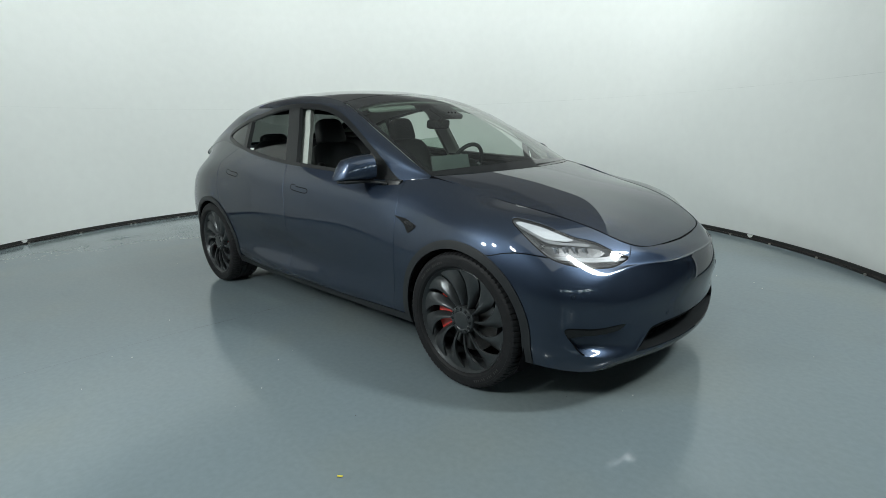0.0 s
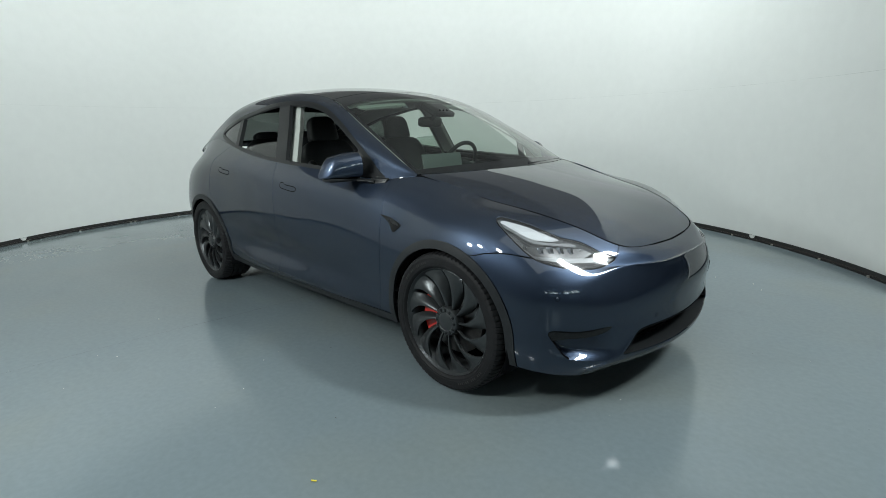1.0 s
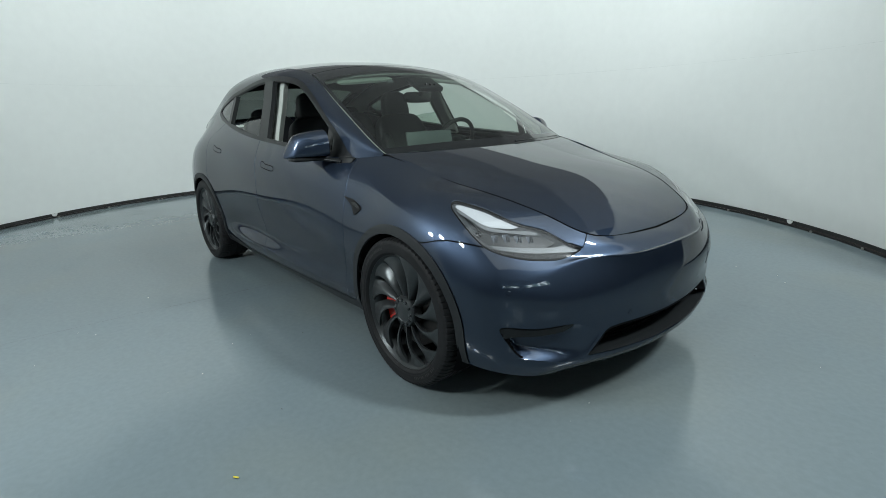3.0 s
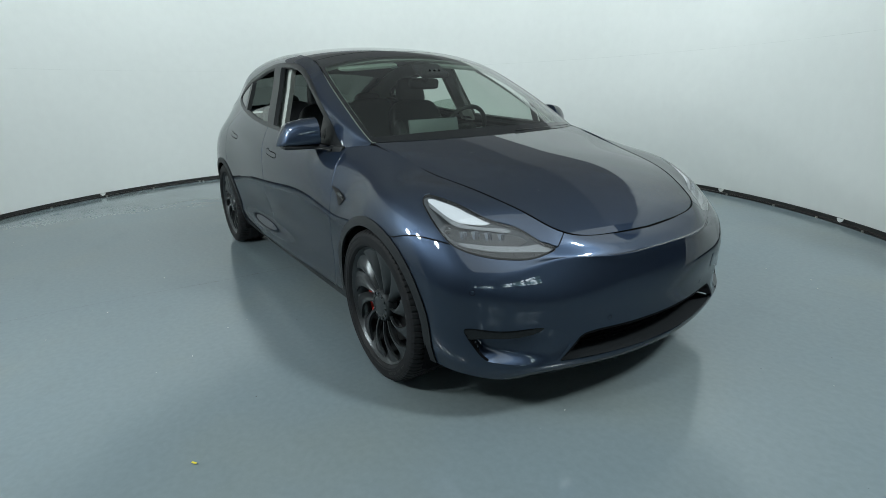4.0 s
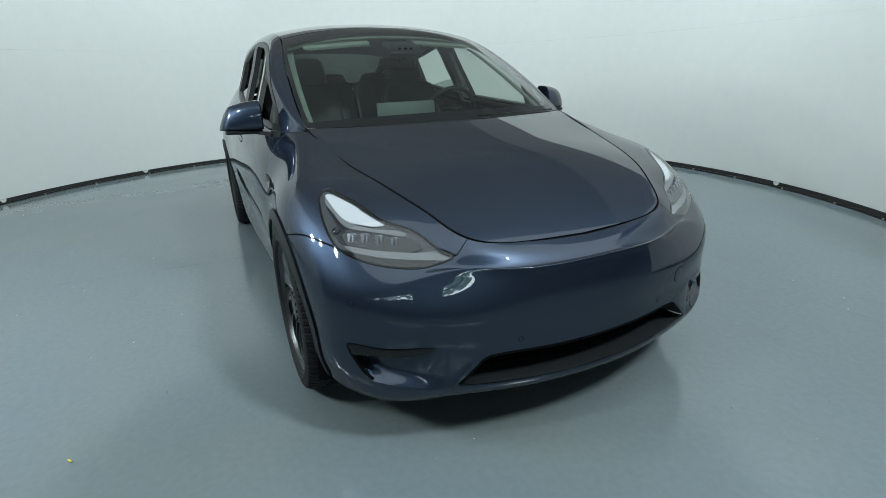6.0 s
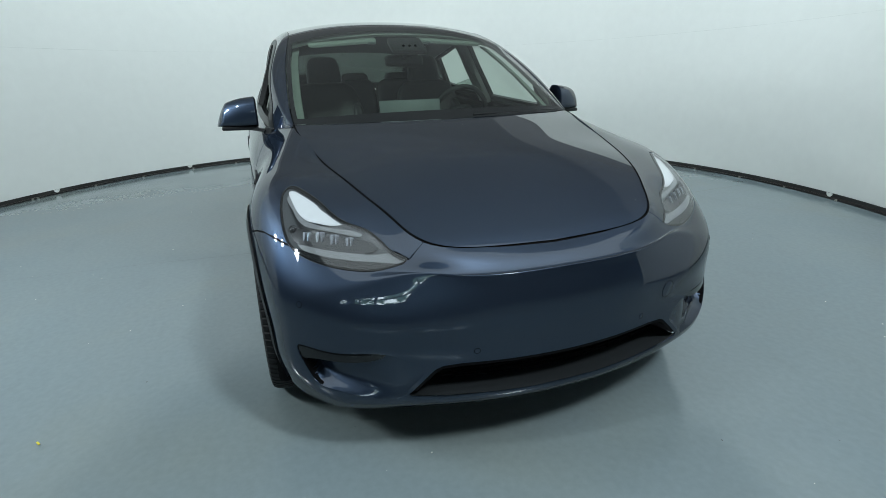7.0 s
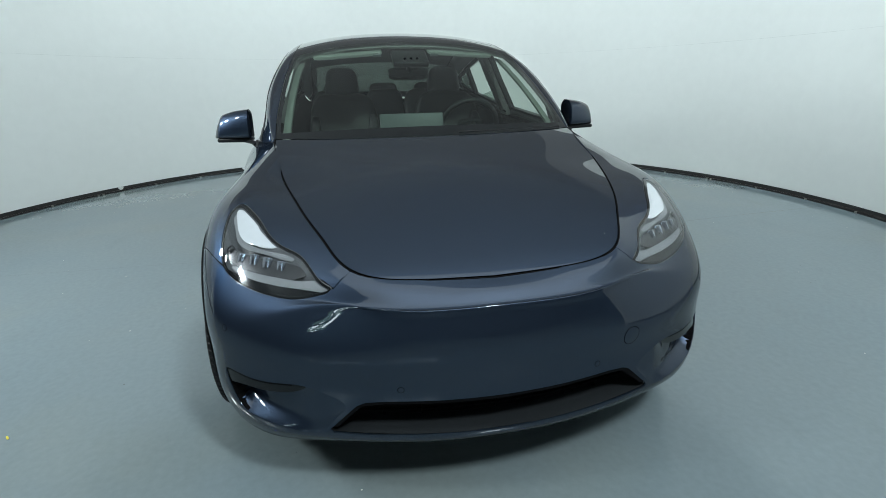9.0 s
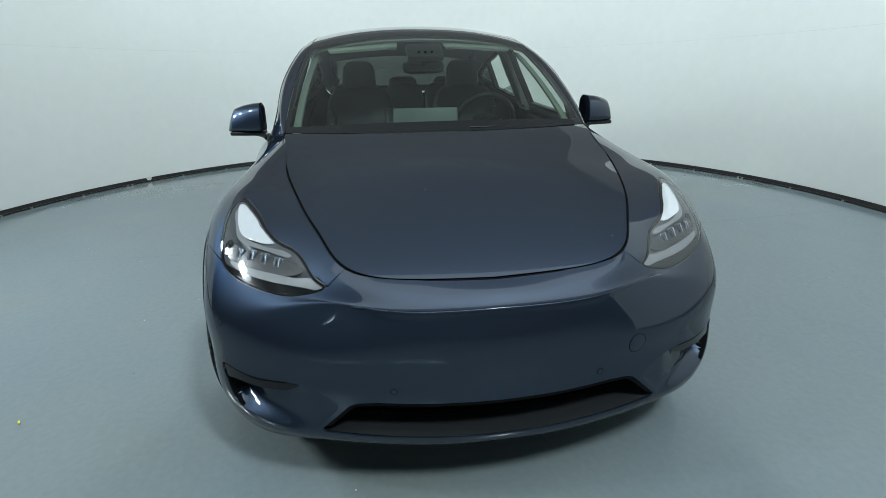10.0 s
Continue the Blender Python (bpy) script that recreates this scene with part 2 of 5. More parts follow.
def loft(lines, nu, nv, mirror_ends=(True, True)):
    """A smooth sheet through lines (k lines of m knots each): verts (nu, nv, 3), normals."""
    g = np.asarray(lines, float).transpose(1, 0, 2)          # stations, lines, xyz
    flip = np.array([1, -1, 1])
    a, b = 0, g.shape[0] - 1
    if mirror_ends[0]:
        g = np.concatenate([g[3:0:-1] * flip, g]); a, b = a + 3, b + 3
    if mirror_ends[1]:
        g = np.concatenate([g, g[-2:-5:-1] * flip])
    du = np.linalg.norm(np.diff(g, axis=0), axis=2).mean(1)
    tu = np.r_[0, np.cumsum(du)]
    dv = np.linalg.norm(np.diff(g, axis=1), axis=2).mean(0)
    tv = np.r_[0, np.cumsum(dv)]
    qu, qv = np.linspace(tu[a], tu[b], nu), np.linspace(0, tv[-1], nv)

    def at(qu, qv):
        s = spline(tu, g.reshape(len(g), -1), qu).reshape(len(qu), g.shape[1], 3)
        s = spline(tv, s.transpose(1, 0, 2).reshape(g.shape[1], -1), qv)
        return s.reshape(len(qv), len(qu), 3).transpose(1, 0, 2)
    e = 1e-4
    p = at(qu, qv)
    nrm = np.cross(at(qu + e, qv) - at(qu - e, qv), at(qu, qv + e) - at(qu, qv - e))
    nrm /= np.linalg.norm(nrm, axis=2, keepdims=True) + 1e-12
    return p, nrm


def grid_faces(nu, nv):
    i, j = np.meshgrid(np.arange(nu - 1), np.arange(nv - 1), indexing="ij")
    k = (i * nv + j).ravel()
    return np.stack([k, k + nv, k + nv + 1, k + 1], 1)


class Sheet:
    """Vertices, normals and polygons of an open surface."""

    def __init__(self, v, n, f):
        self.v, self.n, self.f = np.asarray(v, float), np.asarray(n, float), [tuple(int(i) for i in q) for q in f]

    @staticmethod
    def grid(p, nrm):
        nu, nv = p.shape[:2]
        return Sheet(p.reshape(-1, 3), nrm.reshape(-1, 3), grid_faces(nu, nv))

    def cut(self, val):
        """The part where val (one number a vertex) is positive, cut along its zero line."""
        val = np.where(np.abs(val) < 1e-7, 1e-7, val)
        v, n, f, made = list(self.v), list(self.n), [], {}
        for q in self.f:
            s = [val[i] > 0 for i in q]
            if all(s):
                f.append(q)
                continue
            if not any(s):
                continue
            out = []
            for k, i in enumerate(q):
                j = q[(k + 1) % len(q)]
                if val[i] > 0:
                    out.append(i)
                if (val[i] > 0) != (val[j] > 0):
                    key = (min(i, j), max(i, j))
                    if key not in made:
                        t = val[i] / (val[i] - val[j])
                        made[key] = len(v)
                        v.append(self.v[i] + t * (self.v[j] - self.v[i]))
                        m = self.n[i] + t * (self.n[j] - self.n[i])
                        n.append(m / (np.linalg.norm(m) + 1e-12))
                    out.append(made[key])
            if len(out) > 2:
                f.append(tuple(out))
        return Sheet(v, n, f).tidy()

    def tidy(self):
        used = np.unique([i for q in self.f for i in q]) if self.f else np.zeros(0, int)
        to = {int(o): k for k, o in enumerate(used)}
        return Sheet(self.v[used], self.n[used], [tuple(to[i] for i in q) for q in self.f]) if len(used) else Sheet(np.zeros((0, 3)), np.zeros((0, 3)), [])

    def offset(self, d):
        return Sheet(self.v + self.n * d, self.n, self.f)

    def mirrored(self):
        m = np.array([1, -1, 1])
        return Sheet(self.v * m, self.n * m, [q[::-1] for q in self.f])

    def plus(self, other):
        k = len(self.v)
        return Sheet(np.vstack([self.v, other.v]), np.vstack([self.n, other.n]), self.f + [tuple(i + k for i in q) for q in other.f])

    def rim(self, depth, roll=0.0):
        """The sheet with its free edges turned in by depth, as pressed metal has them."""
        edges = {}
        for q in self.f:
            for a, b in zip(q, q[1:] + q[:1]):
                edges[(a, b)] = 1
        free = [(a, b) for a, b in edges if (b, a) not in edges]
        ring = sorted({i for e in free for i in e})
        k = len(self.v)
        to = {i: k + j for j, i in enumerate(ring)}
        low = self.v[ring] - self.n[ring] * depth
        s = Sheet(np.vstack([self.v, low]), np.vstack([self.n, self.n[ring]]), self.f + [(b, a, to[a], to[b]) for a, b in free])
        s.skirt = len(free)
        return s


def renormal(s):
    """The sheet with normals taken anew from its faces."""
    n = np.zeros_like(s.v)
    for q in s.f:
        p = s.v[list(q)]
        n[list(q)] += np.cross(p[1] - p[0], p[2] - p[0]) + (np.cross(p[2] - p[0], p[3] - p[0]) if len(q) > 3 else 0)
    n *= np.where((n * s.n).sum() < 0, -1, 1)
    return Sheet(s.v, n / (np.linalg.norm(n, axis=1, keepdims=True) + 1e-12), s.f)


def inside(poly, pts):
    """Signed distance of 2D pts to a closed polygon, positive inside."""
    a = np.asarray(poly, float)
    b = np.roll(a, -1, 0)
    d = np.full(len(pts), 1e9)
    odd = np.zeros(len(pts), bool)
    for p, q in zip(a, b):
        e = q - p
        t = np.clip(((pts - p) @ e) / (e @ e + 1e-15), 0, 1)
        d = np.minimum(d, np.linalg.norm(pts - p - t[:, None] * e, axis=1))
        hit = ((p[1] > pts[:, 1]) != (q[1] > pts[:, 1]))
        with np.errstate(divide="ignore", invalid="ignore"):
            odd ^= hit & (pts[:, 0] < (q[0] - p[0]) * (pts[:, 1] - p[1]) / (q[1] - p[1] + 1e-15) + p[0])
    return np.where(odd, d, -d)

# ---- the car's main lines: knots (x forward, half width, height) round the body from nose to tail ----
LINE_SILL = [(2.225, 0, 0.205), (2.195, 0.3, 0.203), (2.108, 0.6, 0.2), (2.035, 0.75, 0.204), (1.935, 0.845, 0.222), (1.8, 0.888, 0.235), (1.445, 0.905, 0.25), (1.1, 0.897, 0.235), (0.87, 0.893, 0.228), (0.45, 0.89, 0.222), (0, 0.89, 0.22), (-0.6, 0.89, 0.22), (-1.1, 0.897, 0.235), (-1.445, 0.905, 0.25), (-1.85, 0.863, 0.28), (-2.09, 0.715, 0.3), (-2.23, 0.45, 0.3), (-2.27, 0, 0.3)]
LINE_LIP = [(2.256, 0, 0.245), (2.226, 0.3, 0.246), (2.15, 0.6, 0.262), (2.062, 0.765, 0.278), (1.962, 0.859, 0.302), (1.815, 0.907, 0.31), (1.445, 0.93, 0.32), (1.1, 0.92, 0.31), (0.87, 0.914, 0.305), (0.45, 0.914, 0.3), (0, 0.925, 0.3), (-0.6, 0.931, 0.3), (-1.1, 0.925, 0.31), (-1.445, 0.935, 0.32), (-1.87, 0.893, 0.36), (-2.13, 0.745, 0.4), (-2.29, 0.47, 0.4), (-2.34, 0, 0.4)]
LINE_LOW = [(2.25, 0, 0.375), (2.224, 0.3, 0.39), (2.148, 0.585, 0.41), (2.055, 0.764, 0.414), (1.953, 0.864, 0.416), (1.81, 0.917, 0.42), (1.445, 0.948, 0.42), (1.1, 0.93, 0.42), (0.87, 0.92, 0.42), (0.45, 0.912, 0.42), (0, 0.907, 0.42), (-0.6, 0.911, 0.42), (-1.1, 0.94, 0.42), (-1.445, 0.955, 0.42), (-1.88, 0.913, 0.46), (-2.17, 0.765, 0.5), (-2.34, 0.48, 0.5), (-2.4, 0, 0.5)]
LINE_WAIST = [(2.264, 0, 0.53), (2.237, 0.3, 0.53), (2.157, 0.57, 0.53), (2.061, 0.757, 0.53), (1.957, 0.865, 0.535), (1.805, 0.922, 0.545), (1.445, 0.962, 0.56), (1.1, 0.94, 0.55), (0.87, 0.932, 0.55), (0.45, 0.927, 0.55), (0, 0.928, 0.56), (-0.6, 0.932, 0.57), (-1.1, 0.954, 0.58), (-1.445, 0.967, 0.6), (-1.89, 0.923, 0.62), (-2.19, 0.775, 0.65), (-2.36, 0.48, 0.65), (-2.42, 0, 0.65)]
LINE_RIDGE = [(2.2405, 0, 0.6505), (2.213, 0.3, 0.652), (2.121, 0.530, 0.655), (2.045, 0.736, 0.615), (1.945, 0.85, 0.625), (1.79, 0.914, 0.655), (1.445, 0.955, 0.7), (1.1, 0.935, 0.685), (0.87, 0.936, 0.685), (0.45, 0.94, 0.7), (0, 0.946, 0.71), (-0.6, 0.948, 0.73), (-1.1, 0.952, 0.76), (-1.445, 0.96, 0.78), (-1.88, 0.913, 0.79), (-2.17, 0.765, 0.8), (-2.33, 0.47, 0.8), (-2.39, 0, 0.8)]
LINE_NOSE = [(2.2295, 0, 0.6575), (2.2015, 0.3, 0.6595), (2.108, 0.513, 0.668), (2.015, 0.69, 0.675), (1.92, 0.815, 0.695), (1.765, 0.888, 0.745), (1.445, 0.925, 0.805), (1.1, 0.906, 0.8), (0.87, 0.918, 0.81), (0.45, 0.932, 0.83), (0, 0.936, 0.85), (-0.6, 0.932, 0.89), (-1.1, 0.922, 0.93), (-1.445, 0.918, 0.95), (-1.85, 0.873, 0.95), (-2.13, 0.725, 0.95), (-2.28, 0.44, 0.95), (-2.33, 0, 0.95)]
LINE_CROWN = [(2.190, 0, 0.6845), (2.170, 0.26, 0.690), (2.093, 0.462, 0.714), (1.96, 0.615, 0.755), (1.85, 0.725, 0.805), (1.7, 0.785, 0.862), (1.445, 0.818, 0.912), (1.1, 0.818, 0.952), (0.87, 0.866, 0.94), (0.45, 0.898, 0.945), (0, 0.906, 0.965), (-0.6, 0.9, 1.005), (-1.1, 0.876, 1.06), (-1.445, 0.845, 1.09), (-1.8, 0.778, 1.09), (-2.05, 0.635, 1.08), (-2.21, 0.4, 1.06), (-2.26, 0, 1.05)]
LINE_EDGE = [(2.147, 0, 0.709), (2.133, 0.23, 0.716), (2.076, 0.425, 0.742), (1.958, 0.5, 0.8), (1.847, 0.55, 0.844), (1.694, 0.6, 0.886), (1.445, 0.662, 0.94), (1.1, 0.712, 1.022), (0.87, 0.797, 1.01), (0.45, 0.842, 1.03), (0, 0.855, 1.053), (-0.6, 0.843, 1.098), (-1.1, 0.8, 1.168), (-1.445, 0.752, 1.218), (-1.8, 0.725, 1.185), (-2.1, 0.66, 1.09), (-2.2, 0.38, 1.1), (-2.23, 0, 1.1)]
SHELL_LINES = (LINE_SILL, LINE_LIP, LINE_LOW, LINE_WAIST, LINE_RIDGE, LINE_NOSE, LINE_CROWN, LINE_EDGE)

# hood: its middle line, then its side edge
HOOD_X = (1.00, 1.209, 1.505, 1.694, 1.847, 1.958, 2.03, 2.063, 2.108, 2.15, 2.20)
HOOD_MID = (1.077, 1.036, .975, .926, .868, .816, .778, .760, .734, .707, .673)
HOOD_SIDE = (1.045, 1.000, .924, .886, .844, .800, .765, .749, .722, .693, .66)
HOOD_HALF = (.715, .700, .650, .600, .550, .500, .455, .432, .41, .40, .40)

# windscreen, roof and tailgate: middle line, then the edge above the side windows
TOP_MID = [(1.2, 0, 1.037), (1.02, 0, 1.147), (0.72, 0, 1.312), (0.42, 0, 1.448), (0.16, 0, 1.533), (-0.2, 0, 1.587), (-0.65, 0, 1.597), (-1.1, 0, 1.553), (-1.6, 0, 1.405), (-2.05, 0, 1.225), (-2.24, 0, 1.13)]
TOP_EDGE = [(1.046, 0.714, 1.036), (0.92, 0.716, 1.1), (0.66, 0.7, 1.236), (0.38, 0.668, 1.375), (0.16, 0.632, 1.466), (-0.2, 0.612, 1.527), (-0.65, 0.61, 1.54), (-1.1, 0.615, 1.497), (-1.55, 0.635, 1.363), (-1.95, 0.655, 1.2), (-2.12, 0.66, 1.105)]
# the side windows' band: bottom and top line, by x
BELT = [(1.046, 0.73, 1.028), (0.87, 0.797, 1.01), (0.45, 0.842, 1.03), (0, 0.855, 1.053), (-0.6, 0.843, 1.098), (-1.1, 0.8, 1.168), (-1.445, 0.752, 1.218), (-1.8, 0.725, 1.185), (-2.1, 0.66, 1.09)]

# ---- mesh helpers ----
def finish(name, me, mat, parent=None, label="", smooth=True):
    me.materials.append(mat)
    ob = new(name, me)
    if parent:
        ob.parent = parent
    if label:
        tagged(ob, label)
    return ob


def part(name, bm, mat, parent=None, label="", smooth=True, angle=35):
    """Links a bmesh as one mesh object, under a thing or a part."""
    me = bpy.data.meshes.new(name)
    for f in bm.faces:
        f.smooth = smooth
    if smooth:
        for e in bm.edges:
            if len(e.link_faces) == 2 and e.calc_face_angle(0) > radians(angle):
                e.smooth = False
    bm.to_mesh(me)
    bm.free()
    return finish(name, me, mat, parent, label)


def panel(name, sheet, mat, parent=None, label="", depth=0.006):
    """Links a sheet as one mesh object, with its own smooth normals and turned-in edges."""
    k = len(sheet.f)
    s = sheet.rim(depth) if depth else sheet
    me = bpy.data.meshes.new(name)
    me.from_pydata(s.v.tolist(), [], s.f)
    me.polygons.foreach_set("use_smooth", [True] * len(s.f))
    me.update()
    me.normals_split_custom_set_from_vertices(s.n.tolist())
    return finish(name, me, mat, parent, label)


def rbox(sx, sy, sz, r=0.01, seg=3, m=None):
    bm = bmesh.new()
    bmesh.ops.create_cube(bm, size=1)
    bmesh.ops.scale(bm, vec=(sx, sy, sz), verts=bm.verts)
    if r:
        bmesh.ops.bevel(bm, geom=bm.edges[:], offset=r, segments=seg, profile=0.5, affect="EDGES")
    if m is not None:
        bmesh.ops.transform(bm, matrix=m, verts=bm.verts)
    return bm


def mesh_of(v, f):
    bm = bmesh.new()
    vs = [bm.verts.new(p) for p in v]
    for q in f:
        try:
            bm.faces.new([vs[i] for i in q])
        except ValueError:
            pass
    bm.normal_update()
    return bm


def lathe(profile, n=64, closed=False):
    """Turns a profile of (radius, along) round the y axis."""
    v, f, k = [], [], len(profile)
    for i in range(n):
        a = 2 * math.pi * i / n
        v += [(r * math.sin(a), y, r * math.cos(a)) for r, y in profile]
    for i in range(n):
        j = (i + 1) % n
        for q in range(k if closed else k - 1):
            w = (q + 1) % k
            f.append((i * k + q, i * k + w, j * k + w, j * k + q))
    return mesh_of(v, f)


def sweep(path, radius, n=10, closed=False, flat=1.0):
    """A tube along a path; radius may be one number or one a point; flat squeezes it."""
    p = np.asarray(path, float)
    k = len(p)
    rad = np.broadcast_to(np.asarray(radius, float), (k,))
    t = np.gradient(p, axis=0) if not closed else np.roll(p, -1, 0) - np.roll(p, 1, 0)
    t /= np.linalg.norm(t, axis=1, keepdims=True) + 1e-12
    up = np.array([0, 0, 1.0]) if abs(t[:, 2]).mean() < 0.8 else np.array([0, 1.0, 0])
    v, f = [], []
    for i in range(k):
        s = np.cross(t[i], up); s /= np.linalg.norm(s) + 1e-12
        w = np.cross(s, t[i])
        for j in range(n):
            a = 2 * math.pi * j / n
            v.append(p[i] + rad[i] * (s * math.cos(a) + w * math.sin(a) * flat))
    for i in range(k if closed else k - 1):
        q = (i + 1) % k
        for j in range(n):
            f.append((i * n + j, i * n + (j + 1) % n, q * n + (j + 1) % n, q * n + j))
    if not closed:
        f += [tuple(range(n))[::-1], tuple((k - 1) * n + j for j in range(n))]
    return mesh_of([tuple(x) for x in v], f)


def pillow(sx, sy, sz, e=0.35, n=28, m=None, pinch=0.0):
    """A soft rounded block."""
    def pw(c, k):
        return math.copysign(abs(c) ** k, c)
    v, f = [], []
    for i in range(n + 1):
        a = -math.pi / 2 + math.pi * i / n
        for j in range(2 * n):
            b = math.pi * j / n
            x, y, z = pw(math.cos(a), e) * pw(math.cos(b), e), pw(math.cos(a), e) * pw(math.sin(b), e), pw(math.sin(a), e)
            k = 1 - pinch * z
            v.append((sx / 2 * x * k, sy / 2 * y * k, sz / 2 * z))
    for i in range(n):
        for j in range(2 * n):
            q = (j + 1) % (2 * n)
            f.append((i * 2 * n + j, i * 2 * n + q, (i + 1) * 2 * n + q, (i + 1) * 2 * n + j))
    bm = mesh_of(v, f)
    bmesh.ops.remove_doubles(bm, verts=bm.verts, dist=1e-5)
    if m is not None:
        bmesh.ops.transform(bm, matrix=m, verts=bm.verts)
    return bm


def join(*bms):
    out = bmesh.new()
    for b in bms:
        me = bpy.data.meshes.new("tmp")
        b.to_mesh(me)
        b.free()
        out.from_mesh(me)
        bpy.data.meshes.remove(me)
    return out


# ---- the room: an oval white cove with a gap behind the camera, in a dark hall ----
OVAL_C, OVAL_U, OVAL_V, OVAL_A, OVAL_B = Vector((-0.836, 0.066, 0)), Vector((0.993, -0.117, 0)), Vector((0.117, 0.993, 0)), 4.654, 4.308
WALL_TOP, WALL_FROM, WALL_TO = 3.45, 36.0, 292.0


def oval(deg, out=0.0):
    a = radians(deg)
    return OVAL_C + OVAL_U * (OVAL_A + out) * math.cos(a) + OVAL_V * (OVAL_B + out) * math.sin(a)


def oval_band(d0, d1, n, out0, out1, z0, z1):
    """A solid curved band that follows the oval wall."""
    v, f = [], []
    for i in range(n + 1):
        d = d0 + (d1 - d0) * i / n
        a, b = oval(d, out0), oval(d, out1)
        v += [(a.x, a.y, z0), (a.x, a.y, z1), (b.x, b.y, z1), (b.x, b.y, z0)]
        if i:
            k = 4 * i
            f += [(k - 4 + q, k - 4 + (q + 1) % 4, k + (q + 1) % 4, k + q) for q in range(4)]
    f += [(0, 3, 2, 1), (4 * n, 4 * n + 1, 4 * n + 2, 4 * n + 3)]
    bm = mesh_of(v, f)
    bmesh.ops.recalc_face_normals(bm, faces=bm.faces[:])
    return bm


floor = tagged(part("floor", rbox(16, 16, 0.1, 0, m=Matrix.Translation((-0.5, 0, -0.05))), FLOOR, smooth=False), "glossy grey-blue painted concrete floor, scuffed and cracked", "floor", kind="structure")
wall = tagged(part("wall_round", oval_band(WALL_FROM, WALL_TO, 240, 0.0, 0.08, 0.0, WALL_TOP), WALL, angle=30), "curved matt white studio wall", "wall", kind="structure")
strip = tagged(part("baseboard", oval_band(WALL_FROM, WALL_TO, 240, -0.012, -0.002, 0.020, 0.058), RUBBER, angle=30), "black rubber strip along the foot of the wall", "baseboard", kind="structure")
tagged(part("trim", oval_band(WALL_FROM, WALL_TO, 240, -0.016, -0.002, 0.019, 0.026), BROWN, angle=30), "dark brown batten along the black wall strip", "trim", kind="structure")
tagged(part("trim_foot", oval_band(WALL_FROM, WALL_TO, 240, -0.022, -0.002, 0.0, 0.015), RUBBER, angle=30), "black rubber foot under the wall strip", "trim", kind="structure")
tagged(part("trim_seam", oval_band(WALL_FROM, WALL_TO, 240, -0.0012, 0.002, 1.648, 1.651), SEAM, angle=30), "faint level seam in the white wall", "trim", kind="structure")
hall = 7.9
for name, m in (("wall_north", Matrix.Translation((-0.5, hall, 2.6))), ("wall_south", Matrix.Translation((-0.5, -hall, 2.6)))):
    tagged(part(name, rbox(16, 0.1, 5.2, 0, m=m), DARK_ROOM, smooth=False), "dark painted wall of the hall", "wall", kind="structure")
tagged(part("wall_west", rbox(0.1, 15.7, 5.2, 0, m=Matrix.Translation((-8.4, 0, 2.6))), DARK_ROOM, smooth=False), "dark painted wall of the hall", "wall", kind="structure")
# the hall's east wall has a band window that looks onto trees
WIN_Y0, WIN_Y1, WIN_Z0, WIN_Z1 = -6.4, -0.5, 2.48, 3.22
east = join(rbox(0.1, 15.7, WIN_Z0, 0, m=Matrix.Translation((7.4, 0, WIN_Z0 / 2))), rbox(0.1, 15.7, 5.2 - WIN_Z1, 0, m=Matrix.Translation((7.4, 0, (5.2 + WIN_Z1) / 2))),
            rbox(0.1, WIN_Y0 + 7.85, WIN_Z1 - WIN_Z0, 0, m=Matrix.Translation((7.4, (WIN_Y0 - 7.85) / 2, (WIN_Z0 + WIN_Z1) / 2))), rbox(0.1, 7.85 - WIN_Y1, WIN_Z1 - WIN_Z0, 0, m=Matrix.Translation((7.4, (WIN_Y1 + 7.85) / 2, (WIN_Z0 + WIN_Z1) / 2))))
tagged(part("wall_east", east, DARK_ROOM, smooth=False), "dark painted hall wall with a band window", "wall", kind="structure")
win = tagged(new("window_1"), "band window of the hall looking onto trees", "window", kind="structure")
for y, wide in ((-6.37, .06), (-5.45, .5), (-4.9, .06), (-4.2, .06), (-2.85, 0.9), (-1.7, .06), (-1.1, .06), (-.53, .06)):
    part("window_post", rbox(0.08, wide, WIN_Z1 - WIN_Z0, 0.005, 1, Matrix.Translation((7.39, y, (WIN_Z0 + WIN_Z1) / 2))), DARK_ROOM, win, smooth=False)
for z in (WIN_Z0 + 0.02, WIN_Z1 - 0.02, (WIN_Z0 + WIN_Z1) / 2 + 0.1):
    part("window_bar", rbox(0.07, WIN_Y1 - WIN_Y0, 0.04, 0.005, 1, Matrix.Translation((7.39, (WIN_Y0 + WIN_Y1) / 2, z))), DARK_ROOM, win, smooth=False)
tagged(part("backdrop", rbox(0.02, 9.5, 3.0, 0, m=Matrix.Translation((8.3, -3.1, 2.9))), DAYLIGHT, smooth=False), "daylight and trees beyond the hall window", "backdrop", kind="structure")
tagged(part("ceiling", rbox(16, 16, 0.1, 0, m=Matrix.Translation((-0.5, 0, 5.26))), DIM_CEILING, smooth=False), "dark ceiling over the studio", "ceiling", kind="structure")

